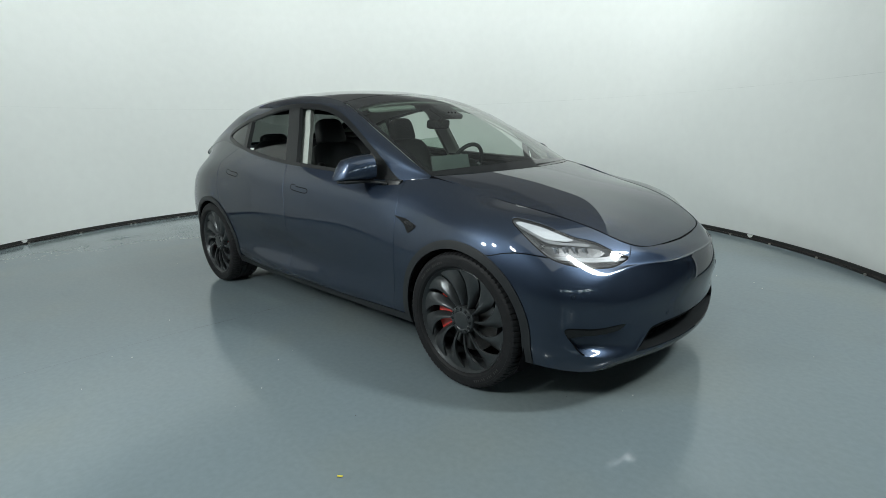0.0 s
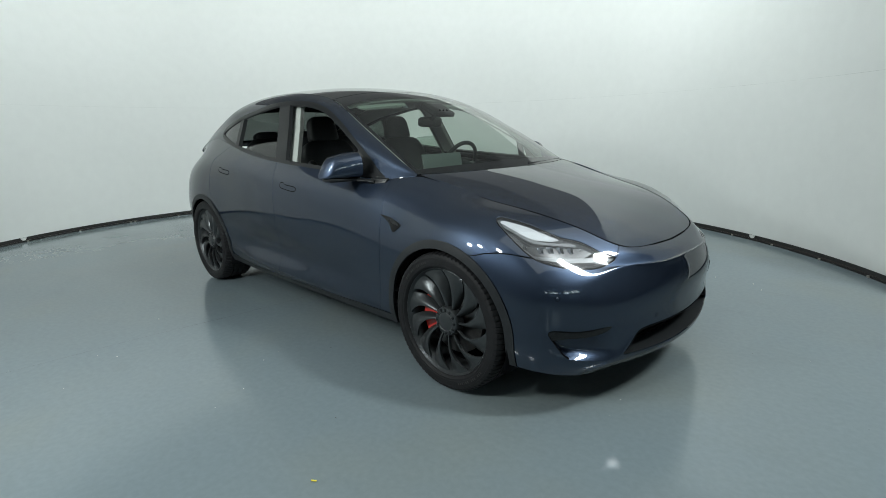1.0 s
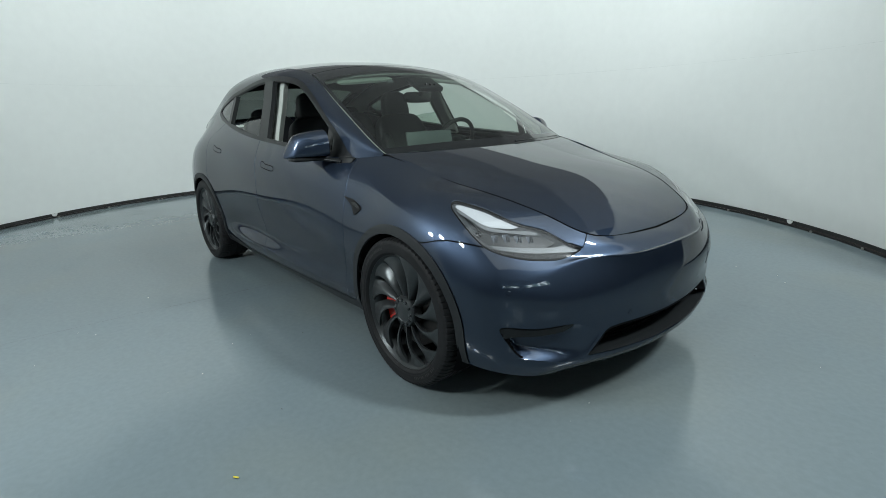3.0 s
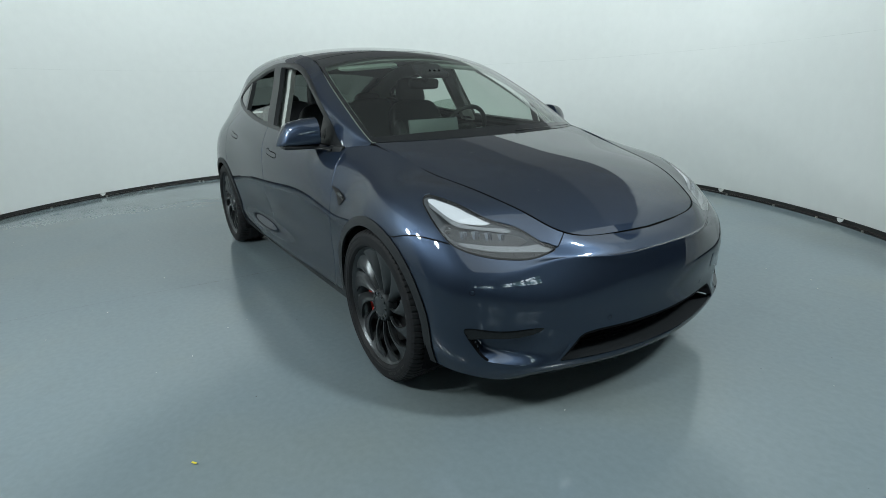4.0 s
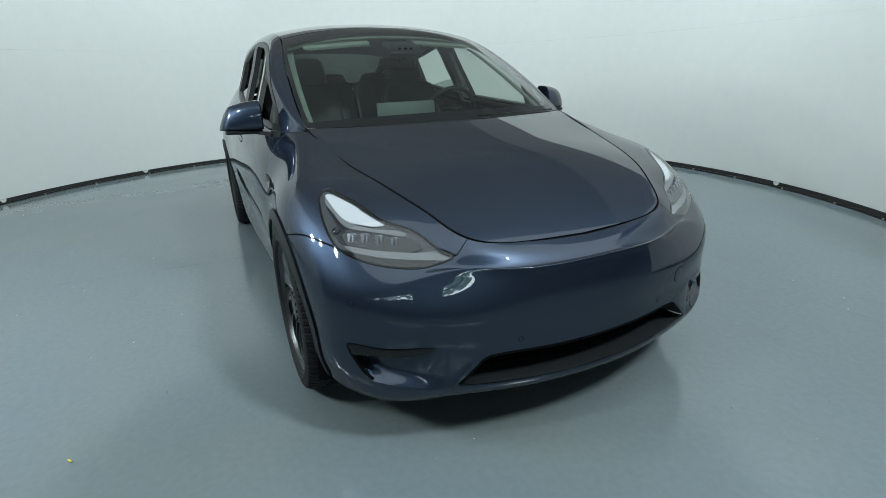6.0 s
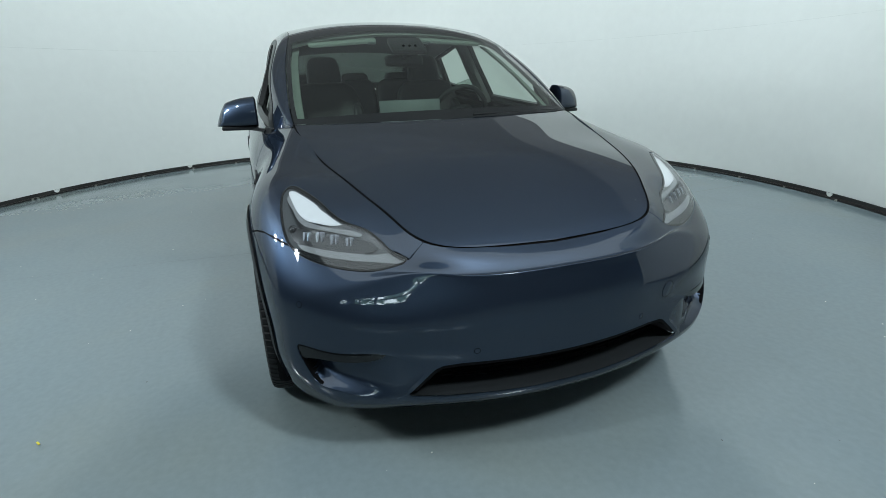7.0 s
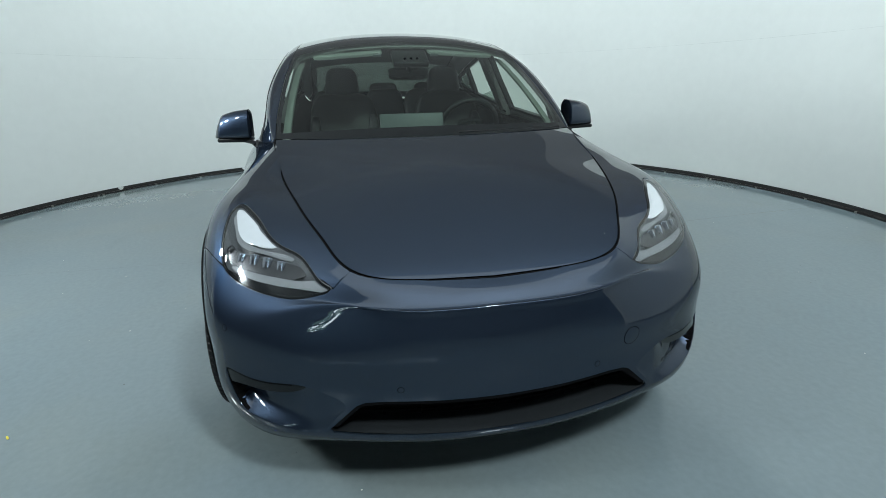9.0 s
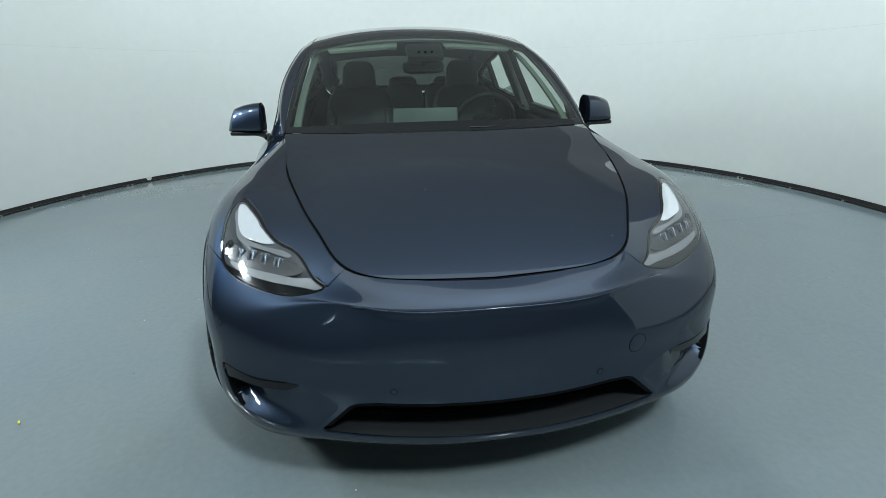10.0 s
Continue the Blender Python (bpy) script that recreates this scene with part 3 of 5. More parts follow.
# clips and half-round caps on the wall's foot strip
CLIP = rbox(0.024, 0.016, 0.020, 0.004, 1)
clip_mesh = bpy.data.meshes.new("clip")
CLIP.to_mesh(clip_mesh); CLIP.free()
clip_mesh.materials.append(METAL_TRACK)
CLIPS = [45.4, 52.6, 60.1, 66.8, 73.5, 81.4, 89.2, 96.5, 104.4, 112.3, 113.0, 120.9, 129.2, 137.5, 146, 154.5, 163, 171, 179, 187.3, 195.7, 196.5, 205.6, 214.2, 223.6, 231.9, 241.0, 241.8, 249.0, 256.7, 260.9, 269, 277, 285]
for k, d in enumerate(CLIPS):
    p, q = oval(d, -0.030), oval(d + 0.2, -0.030)
    ob = new("wall_clip", clip_mesh)
    ob.matrix_world = Matrix.Translation((p.x, p.y, 0.010)) @ Matrix.Rotation(math.atan2(q.y - p.y, q.x - p.x), 4, "Z")
    ob.parent = strip
cap_bm = bmesh.new()
bmesh.ops.create_cone(cap_bm, cap_ends=True, segments=24, radius1=0.036, radius2=0.033, depth=0.008)
bmesh.ops.bisect_plane(cap_bm, geom=cap_bm.verts[:] + cap_bm.edges[:] + cap_bm.faces[:], plane_co=(0, 0, 0), plane_no=(0, 1, 0), clear_outer=True)
bmesh.ops.holes_fill(cap_bm, edges=cap_bm.edges[:])
cap_mesh = bpy.data.meshes.new("cap")
cap_bm.to_mesh(cap_mesh); cap_bm.free()
cap_mesh.materials.append(SEAM)
for d in (63.6, 82.6, 214.7, 237.9):
    p, q = oval(d, -0.017), oval(d + 0.2, -0.017)
    ob = new("wall_cap", cap_mesh)
    ob.matrix_world = Matrix.Translation((p.x, p.y, 0.0585)) @ Matrix.Rotation(math.atan2(q.y - p.y, q.x - p.x), 4, "Z") @ Matrix.Rotation(radians(90), 4, "X")
    ob.parent = strip

# floor joint that runs under the car, with crumbled spots, and grit
joint = bmesh.new()
rng = random.Random(4)
last = None
for i in range(181):
    y = -3.9 + i * 8.15 / 180
    x = float(np.interp(y, (-3.9, -2.5, -1.7, -1.2, -0.7, 2.5, 3.4, 4.25), (-0.52, -0.475, -0.44, -0.385, -0.375, -0.45, -0.525, -0.575))) + 0.006 * noise.noise((y * 2.3, 0, 0))
    h = (0.0022 if y > 0 else 0.0008) + 0.002 * max(0, noise.noise((y * 3.1, 4, 0)))
    if -1.5 < y < -0.95:
        h += 0.004 * max(0, noise.noise((y * 14, 9, 0)))
    a, b = joint.verts.new((x - h, y, 0.0012)), joint.verts.new((x + h, y, 0.0012))
    if last:
        joint.faces.new((last[0], a, b, last[1])).normal_flip()
    last = (a, b)
tagged(part("floor_joint", joint, CRACK, smooth=False), "thin dark cracked joint across the painted floor", "crack", kind="structure")
scrap = rbox(0.022, 0.007, 0.003, 0.001, 1)
for vtx in scrap.verts:
    vtx.co.z += 0.006 * (vtx.co.x / 0.011) ** 2
sc = tagged(part("paper_scrap", scrap, YELLOW, smooth=False), "tiny curled yellow scrap lying on the floor", "litter")
sc.matrix_world = pose(1.579, -1.772, 0.0016, 0, 0, 35)
grit = bmesh.new()
for i in range(70):
    d, r = rng.uniform(0, 360), math.sqrt(rng.uniform(0.1, 0.9))
    p = OVAL_C + OVAL_U * (OVAL_A * r * math.cos(radians(d))) + OVAL_V * (OVAL_B * r * math.sin(radians(d)))
    s = rng.uniform(0.001, 0.0028)
    bmesh.ops.create_cube(grit, size=1, matrix=pose(p.x, p.y, s * 0.4, rng.uniform(0, 20), 0, rng.uniform(0, 360)) @ Matrix.Diagonal((s * rng.uniform(1, 2.5), s, s, 1)))
tagged(part("grit", grit, DUST, smooth=False), "scattered pale grit on the floor", "grit", kind="stuff")
chip = bmesh.new()
for i in range(45):
    d, r = rng.uniform(0, 360), math.sqrt(rng.uniform(0.1, 0.9))
    p = OVAL_C + OVAL_U * (OVAL_A * r * math.cos(radians(d))) + OVAL_V * (OVAL_B * r * math.sin(radians(d)))
    s = rng.uniform(0.002, 0.005)
    k = rng.randint(5, 7)
    vs = [chip.verts.new((p.x + s * rng.uniform(0.5, 1.6) * math.cos(2 * math.pi * j / k), p.y + s * rng.uniform(0.3, 0.8) * math.sin(2 * math.pi * j / k), 0.0008)) for j in range(k)]
    chip.faces.new(vs)
tagged(part("paint_chips", chip, CRACK, smooth=False), "small dark chips in the floor paint", "chips", kind="stuff")

# ---- the car ----
car = tagged(new("car"), "dark blue-grey metallic electric crossover, side windows lowered, on the painted floor", "car")


def both(name, sheet, mat, label="", depth=0.006, parent=None):
    """A panel on the car's left and its mirror image on the right."""
    a = panel(name, sheet, mat, parent[0] if parent else car, label, depth)
    b = panel(name, sheet.mirrored(), mat, parent[1] if parent else car, label, depth)
    return a, b


def outward(s):
    """Turns a sheet's normals and faces away from the car's middle."""
    mid = np.array([0, 0, 0.6])
    if ((s.v - mid) * s.n).sum(1).mean() < 0:
        s.n = -s.n
    q = s.f[len(s.f) // 2]
    fn = np.cross(s.v[q[1]] - s.v[q[0]], s.v[q[2]] - s.v[q[0]])
    if fn @ s.n[q[0]] < 0:
        s.f = [g[::-1] for g in s.f]
    return s


GAP = 0.0028


def under_ridge():
    """One more line just below the nose's ridge, on the same surface but drawn in at the front, so that the ridge has an edge."""
    g = np.asarray(SHELL_LINES, float)
    tv = np.r_[0, np.cumsum(np.linalg.norm(np.diff(g, axis=0), axis=2).mean(1))]
    line = spline(tv, g.reshape(len(g), -1), [tv[4] - 0.024]).reshape(-1, 3)
    line[:4, 0] -= (0.0022, 0.0022, 0.0014, 0.0)
    return [tuple(p) for p in line]


SHELL = outward(Sheet.grid(*loft((*SHELL_LINES[:4], under_ridge(), *SHELL_LINES[4:]), 560, 190)))


def fx(zs, xs):
    return lambda z: np.interp(z, zs, xs)


door_front = fx([.22, .288, .45, .621, .776, .895, .938, .981, 1.03], [.905, .914, .94, .962, .957, .943, .933, .922, .908])
door_mid = fx([.22, .299, .474, .726, .804, .881, .958, 1.062, 1.12], [-.228, -.226, -.21, -.19, -.199, -.212, -.222, -.253, -.27])
door_rear = fx([.22, .45, .62, .752, .83, .921, .991, 1.05, 1.093, 1.131, 1.2], [-1.0, -1.03, -1.15, -1.258, -1.296, -1.32, -1.329, -1.315, -1.243, -1.17, -1.05])
rocker_top = fx([-1.1, -.6, .4, 1.1], [.300, .268, .262, .285])


def arch(s, cx, r):
    cx = cx - 0.014 if cx > 0 else cx
    return np.hypot(s.v[:, 0] - cx, np.maximum(s.v[:, 2] - 0.345, 0)) - r


def qz(s):
    return np.stack([s.v[:, 0] - np.abs(s.v[:, 1]), s.v[:, 2]], 1)


def wz(s):
    return np.stack([np.abs(s.v[:, 1]), s.v[:, 2]], 1)


FENDER = [(-.6, .1), (.45, .1), (.45, .71), (.60, .713), (.706, .722), (.775, .737), (.85, .744), (.93, .741), (1.0, .734), (1.055, .727), (1.3, .74), (1.55, .715), (1.612, .699), (1.640, .737), (1.68, .80), (1.6, 1.3), (-.6, 1.3)]
LAMP = curve([(.866, .873), (.95, .868), (1.08, .842), (1.18, .813), (1.275, .787), (1.385, .766), (1.49, .730), (1.56, .708), (1.604, .697), (1.56, .683), (1.48, .671), (1.38, .672), (1.26, .683), (1.15, .702), (1.075, .722), (1.02, .748), (.945, .797), (.885, .840), (.862, .862)], 120, closed=True)
GRILLE = [(-.1, .252), (.2, .253), (.40, .257), (.525, .266), (.530, .276), (.49, .315), (.445, .358), (.42, .369), (.36, .373), (.2, .369), (-.1, .366)]
SCOOP = curve([(1.137, .419), (1.30, .420), (1.47, .420), (1.565, .416), (1.66, .388), (1.712, .356), (1.672, .315), (1.630, .274), (1.60, .262), (1.516, .264), (1.404, .278), (1.30, .291), (1.245, .306), (1.18, .363)], 110, closed=True)
BLADE = curve([(1.112, .415), (1.30, .417), (1.47, .417), (1.560, .415), (1.53, .400), (1.47, .390), (1.36, .386), (1.22, .386), (1.12, .388)], 80, closed=True)
AXLE_F, AXLE_R, WHEEL_Z = 1.445, -1.445, 0.352

s = SHELL
s = s.cut(arch(s, AXLE_F, 0.400))
s = s.cut(arch(s, AXLE_R, 0.400))
x, z = s.v[:, 0], s.v[:, 2]
low = np.maximum(x - 1.3, -1.25 - x)                     # beyond the rockers
is_rocker = np.minimum(rocker_top(x) - z, -low)
rocker = s.cut(is_rocker - GAP)
s = s.cut(-is_rocker - GAP / 2)

fender_f = inside(FENDER, qz(s))
front_of_door = s.v[:, 0] - door_front(s.v[:, 2])
fender = s.cut(np.minimum(fender_f, front_of_door) - GAP)
fender = fender.cut(-inside(LAMP, qz(fender)) - 0.0035)
bumper = s.cut(np.minimum(-fender_f, s.v[:, 0] - 1.2) - GAP)
bumper = bumper.cut(-inside(LAMP, qz(bumper)) - 0.0035)
bumper = bumper.cut(-inside(GRILLE, wz(bumper)) - 0.0)
bumper = bumper.cut(-inside(SCOOP, qz(bumper)) - 0.0)
d1 = np.minimum(-front_of_door, s.v[:, 0] - door_mid(s.v[:, 2]))
front_door = s.cut(d1 - GAP)
d2 = np.minimum(door_mid(s.v[:, 2]) - s.v[:, 0], s.v[:, 0] - door_rear(s.v[:, 2]))
rear_door = s.cut(d2 - GAP)
d3 = door_rear(s.v[:, 2]) - s.v[:, 0]
quarter = s.cut(d3 - GAP)

fenders = both("front_fender", fender, PAINT)
front_doors = both("front_door", front_door, PAINT)
rear_doors = both("rear_door", rear_door, PAINT)
both("rear_quarter", quarter, PAINT)
both("rocker", rocker.offset(0.002), CLADDING, "dark grey plastic sill")
whole = bumper.plus(bumper.mirrored())
front_bumper = panel("front_bumper", whole, PAINT, car, "smooth body-coloured nose with a slim lower intake")

# black inner shell that closes the joints
inner = SHELL.cut(arch(SHELL, AXLE_F, 0.40))
inner = inner.cut(arch(inner, AXLE_R, 0.40))
inner = inner.cut(-inside(GRILLE, wz(inner)))
inner = inner.cut(-inside(SCOOP, qz(inner)))
inner = inner.cut(-inside(LAMP, qz(inner)))
inner = inner.offset(-0.0075)
panel("inner_shell", inner.plus(inner.mirrored()), VOID, car, depth=0)

# hood
xs, ys = np.linspace(1.0, 2.19, 196), np.linspace(-0.73, 0.73, 180)
HX, HM, HS, HW = (np.asarray(a, float)[:, None] for a in (HOOD_X, HOOD_MID, HOOD_SIDE, HOOD_HALF))


def hood_z(x, y):
    zm, ze, we = (spline(HX[:, 0], a, x.ravel()).reshape(x.shape) for a in (HM, HS, HW))
    return zm - (zm - ze) * np.abs(y / we) ** 2.1


gx, gy = np.meshgrid(xs, ys, indexing="ij")
gz = hood_z(gx, gy)
e = 1e-3
nx = -(hood_z(gx + e, gy) - hood_z(gx - e, gy)) / (2 * e)
ny = -(hood_z(gx, gy + e) - hood_z(gx, gy - e)) / (2 * e)
nn = np.stack([nx, ny, np.ones_like(nx)], -1)
nn /= np.linalg.norm(nn, axis=2, keepdims=True)
HOOD = outward(Sheet.grid(np.stack([gx, gy, gz], -1), nn))
edge = curve([(k[0], k[1]) for k in LINE_EDGE[:8]] + [(1.046, .715)], 60)
base = [(1.205 - 0.154 * (w / .714) ** 2, w) for w in np.linspace(.705, 0, 14)]
half = [tuple(p) for p in edge] + base
outline = half + [(a, -b) for a, b in half[::-1] if b > 1e-4]
hood_f = inside(outline, HOOD.v[:, :2])
hood = panel("hood", HOOD.cut(hood_f - 0.0055), PAINT, car, "smooth dark blue-grey hood", depth=0)
seal = [(a, b, float(hood_z(np.array([a]), np.array([b]))[0]) - 0.0012) for a, b in half[:60]]
for sgn in (1, -1):
    part("hood_seal", sweep([(a, sgn * b, z) for a, b, z in seal], 0.0028, 8), VOID, hood)
specks = bmesh.new()
dust_rng = random.Random(11)
for k in range(18):
    a, b = dust_rng.uniform(1.15, 2.02), dust_rng.uniform(-0.42, 0.42)
    r = dust_rng.uniform(0.0006, 0.0011)
    bmesh.ops.create_icosphere(specks, subdivisions=1, radius=r, matrix=Matrix.Translation((a, b, float(hood_z(np.array([a]), np.array([b]))[0]) + r * 0.3)))
tagged(part("dust_specks", specks, DUST, hood, "tiny pale dust specks on the hood"), kind="stuff")
panel("hood_lining", HOOD.cut(hood_f + 0.03).offset(-0.012), VOID, car, depth=0)

# windscreen, roof and tailgate glass: one swept sheet, cut by its own length and width
tm = np.linspace(0, 1, len(TOP_MID))
par = np.linspace(0, 1, 160)
mid = spline(tm, TOP_MID, par)
rail = spline(tm, TOP_EDGE, par)
NW = 120
top, tn = np.zeros((160, NW, 3)), np.zeros((160, NW, 3))
for k, t in enumerate(np.linspace(-1, 1, NW)):
    c = mid + (rail - mid) * (0.62 * t * t + 0.38 * abs(t) ** 3.2)
    top[:, k, 0], top[:, k, 2] = c[:, 0], c[:, 2]
    top[:, k, 1] = rail[:, 1] * t
tn = np.cross(np.gradient(top, axis=0), np.gradient(top, axis=1))
tn /= np.linalg.norm(tn, axis=2, keepdims=True) + 1e-12
CANOPY = outward(Sheet.grid(top, tn))
along, across = np.meshgrid(par, np.linspace(-1, 1, NW), indexing="ij")
uv = np.stack([along.ravel(), across.ravel()], 1)
V_SCREEN, V_ROOF = 0.405, 0.735                          # where windscreen and roof glass end


def canopy_cut(*tests):
    """Cuts the canopy by tests on (along, across, edge metres); the parameters ride along as extra columns."""
    s = Sheet(np.hstack([CANOPY.v, uv]), CANOPY.n, CANOPY.f)
    for f in tests:
        s = s.cut(f(s.v[:, 3], s.v[:, 4], s.v[:, :3]))
    return Sheet(s.v[:, :3], s.n, s.f)


def side_room(b, p):
    """Metres from the rail."""
    return np.abs(p[:, 1]) * (1 / np.maximum(np.abs(b), 1e-3) - 1)


def clear(a, b, p):
    """Positive in the clear part of the windscreen, inside its dark border."""
    return np.minimum(np.minimum(side_room(b, p) - 0.026, (a - 0.040) * 2.2), (0.352 - 0.012 * b * b - a) * 2.2)


windscreen = panel("windscreen", canopy_cut(lambda a, b, p: clear(a, b, p), lambda a, b, p: V_SCREEN - a), WINDSCREEN, car, "clear raked windscreen with a dark border", depth=0)
panel("screen_border", canopy_cut(lambda a, b, p: -clear(a, b, p), lambda a, b, p: V_SCREEN - 0.002 - a, lambda a, b, p: side_room(b, p) - 0.006), GLOSS_BLACK, windscreen, depth=0)
panel("roof_glass", canopy_cut(lambda a, b, p: a - V_SCREEN - 0.002, lambda a, b, p: V_ROOF - a, lambda a, b, p: side_room(b, p) - 0.006), ROOF_GLASS, car, "dark tinted glass roof", depth=0.005)
panel("rear_window", canopy_cut(lambda a, b, p: a - V_ROOF - 0.003, lambda a, b, p: 0.93 - a, lambda a, b, p: side_room(b, p) - 0.06), REAR_GLASS, car, depth=0)
panel("tailgate", canopy_cut(lambda a, b, p: a - V_ROOF - 0.003, lambda a, b, p: np.maximum(a - 0.93, 0.06 - side_room(b, p))), PAINT, car, depth=0.004)

# side of the cabin: painted rail, dark window surround, glass
stations = np.array([1.046, .98, .87, .70, .5, .25, 0, -.3, -.6, -.9, -1.2, -1.5, -1.75, -1.95, -2.09])


def on_line(line, x):
    l = curve(line, 300)[::-1]
    return np.stack([x, np.interp(x, l[:, 0], l[:, 1]), np.interp(x, l[:, 0], l[:, 2])], 1)


lo, hi = on_line(BELT, stations), on_line(TOP_EDGE, stations)
rows = []
for t, bulge in ((0, 0), (0.33, 0.022), (0.62, 0.042), (0.84, 0.056), (0.94, 0.040), (1, 0)):
    row = lo + (hi - lo) * t
    wide = np.clip((hi - lo)[:, 2] / 0.26, 0, 1) * np.clip((row[:, 0] + 2.2) / 0.8, 0.2, 1)
    row[:, 1] += bulge * wide
    rows.append(row)
CABIN = outward(Sheet.grid(*loft(rows, 300, 60, (False, False))))
DLO = curve([(.872, 1.010), (.65, 1.018), (.45, 1.027), (.2, 1.039), (0, 1.050), (-.3, 1.069), (-.6, 1.095), (-.85, 1.128), (-1.1, 1.165), (-1.30, 1.212), (-1.385, 1.250), (-1.375, 1.286), (-1.20, 1.350), (-1.01, 1.395), (-.85, 1.421), (-.68, 1.449), (-.52, 1.471), (-.37, 1.480), (-.23, 1.478), (-.086, 1.469), (.058, 1.448), (.209, 1.408), (.366, 1.342), (.505, 1.268), (.630, 1.186), (.742, 1.104), (.842, 1.030)], 260, closed=True)


def xz(s):
    return s.v[:, [0, 2]]


side_frame = CABIN.cut(-inside(DLO, xz(CABIN)) - 0.0)
rails = both("roof_rail", side_frame, PAINT, "painted windscreen pillar and roof rail")
ring = CABIN.cut(inside(DLO, xz(CABIN)) + 0.001)
ring = ring.cut(0.026 - inside(DLO, xz(ring)))
both("window_trim", ring.offset(0.0025), SATIN_BLACK, "satin black window surround", depth=0.022)
hole = CABIN.cut(inside(DLO, xz(CABIN)) - 0.023)
post_back, post_front = -0.285 - 0.315 * (hole.v[:, 2] - 1.076), -0.140 - 0.322 * (hole.v[:, 2] - 1.073)
post = hole.cut(np.minimum(hole.v[:, 0] - post_back, post_front - hole.v[:, 0]))
both("door_post", post.offset(0.001), SATIN_BLACK, "satin black door post cover", depth=0.03)
slant = hole.v[:, 0] + 1.025 + 0.05 * (hole.v[:, 2] - 1.15)
both("window_divider", hole.cut(np.minimum(slant, 0.06 - slant)).offset(-0.002), SATIN_BLACK, depth=0.03)
both("quarter_glass", hole.cut(-slant).offset(-0.004), REAR_GLASS, "fixed tinted quarter window", depth=0)
drop = np.interp(hole.v[:, 0], [-1.0, -.907, -.769, -.553, -.36, -.25], [1.115, 1.144, 1.171, 1.198, 1.212, 1.216])
rear_pane = hole.cut(np.minimum(np.minimum(slant - 0.05, post_back - hole.v[:, 0]), drop - hole.v[:, 2])).offset(-0.016)
both("rear_door_glass", rear_pane, SIDE_GLASS, "half-lowered rear side window", depth=0.004, parent=rear_doors)
tri = hole.cut(hole.v[:, 0] - 0.665 + 0.25 * (hole.v[:, 2] - 1.10)).offset(-0.006)
both("corner_panel", tri, SATIN_BLACK, "black triangle behind the windscreen pillar", depth=0.01)
fill = hole.cut(hole.v[:, 0] - 0.60)
both("window_channel", fill.cut(0.655 - fill.v[:, 0]).offset(-0.012), RUBBER, depth=0.01)

# wheel arch trim
def arch_trim(cx):
    t = np.linspace(-0.28, 1, 9)
    ring = SHELL.cut(0.05 - np.abs(arch(SHELL, cx, 0.400)))
    keep = ring.cut(ring.v[:, 2] - 0.235)
    keep = keep.cut(np.minimum(0.017 - arch(keep, cx, 0.400), arch(keep, cx, 0.400) + 0.024))
    return keep.offset(0.006)


for cx in (AXLE_F, AXLE_R):
    both("wheel_arch_trim", arch_trim(cx), CLADDING, "dark grey plastic wheel arch trim", depth=0.012)


def wheel_well(cx, side):
    prof = [(0.372, 0.0), (0.385, 0.02), (0.388, 0.30), (0.30, 0.36), (0.05, 0.36)]
    v, f, n = [], [], 40
    for i in range(n + 1):
        a = radians(-25) + radians(230) * i / n
        v += [(cx + r * math.cos(a), side * (0.915 - y), 0.345 + r * math.sin(a)) for r, y in prof]
        if i:
            k = len(prof)
            f += [((i - 1) * k + q, (i - 1) * k + q + 1, i * k + q + 1, i * k + q) for q in range(k - 1)]
    return mesh_of(v, f)


for cx in (AXLE_F, AXLE_R):
    for side in (1, -1):
        part("wheel_well", wheel_well(cx, side), VOID, car)
part("underbody", rbox(4.1, 1.3, 0.05, 0.02, 2, Matrix.Translation((-0.1, 0, 0.215))), VOID, car)

# ---- headlights ----
DRL = curve([(.885, .866), (.945, .865), (1.06, .843), (1.155, .815), (1.262, .790), (1.215, .784), (1.150, .790), (1.085, .797), (1.00, .822), (.925, .850)], 90, closed=True)
STRIP = curve([(1.09, .733), (1.22, .723), (1.37, .713), (1.47, .712), (1.55, .714), (1.585, .695), (1.50, .692), (1.37, .695), (1.27, .701), (1.16, .715)], 90, closed=True)
CORE = curve([(1.015, .775), (1.12, .768), (1.25, .757), (1.38, .748), (1.46, .733), (1.41, .716), (1.25, .722), (1.12, .734), (1.04, .750)], 80, closed=True)
BROW = curve([(.90, .862), (.99, .828), (1.07, .800), (1.15, .786), (1.25, .775), (1.36, .763), (1.365, .757), (1.25, .766), (1.14, .777), (1.05, .793), (.97, .825), (.895, .855)], 90, closed=True)
lens = SHELL.cut(inside(LAMP, qz(SHELL)))
bowl = SHELL.cut(inside(LAMP, qz(SHELL)) + 0.004)
bowl_depth = np.clip(inside(LAMP, qz(bowl)), 0, 0.05)
bowl_in = renormal(Sheet(bowl.v - bowl.n * (0.005 + 0.55 * bowl_depth)[:, None], bowl.n, bowl.f))
lamps = both("headlight", bowl_in, LAMP_GREY, "swept-back headlight with a white light guide under clear lens", depth=0)
both("lens", lens.cut(inside(LAMP, qz(lens)) - 0.002).offset(0.0005), LENS, depth=0, parent=lamps)
rim_band = SHELL.cut(inside(LAMP, qz(SHELL)) + 0.0015)
rim_band = rim_band.cut(0.0034 - inside(LAMP, qz(rim_band)))
both("lamp_seal", rim_band.offset(-0.0012), GLOSS_BLACK, parent=lamps, depth=0.01)
chin = SHELL.cut(inside(LAMP, qz(SHELL)) - 0.004)
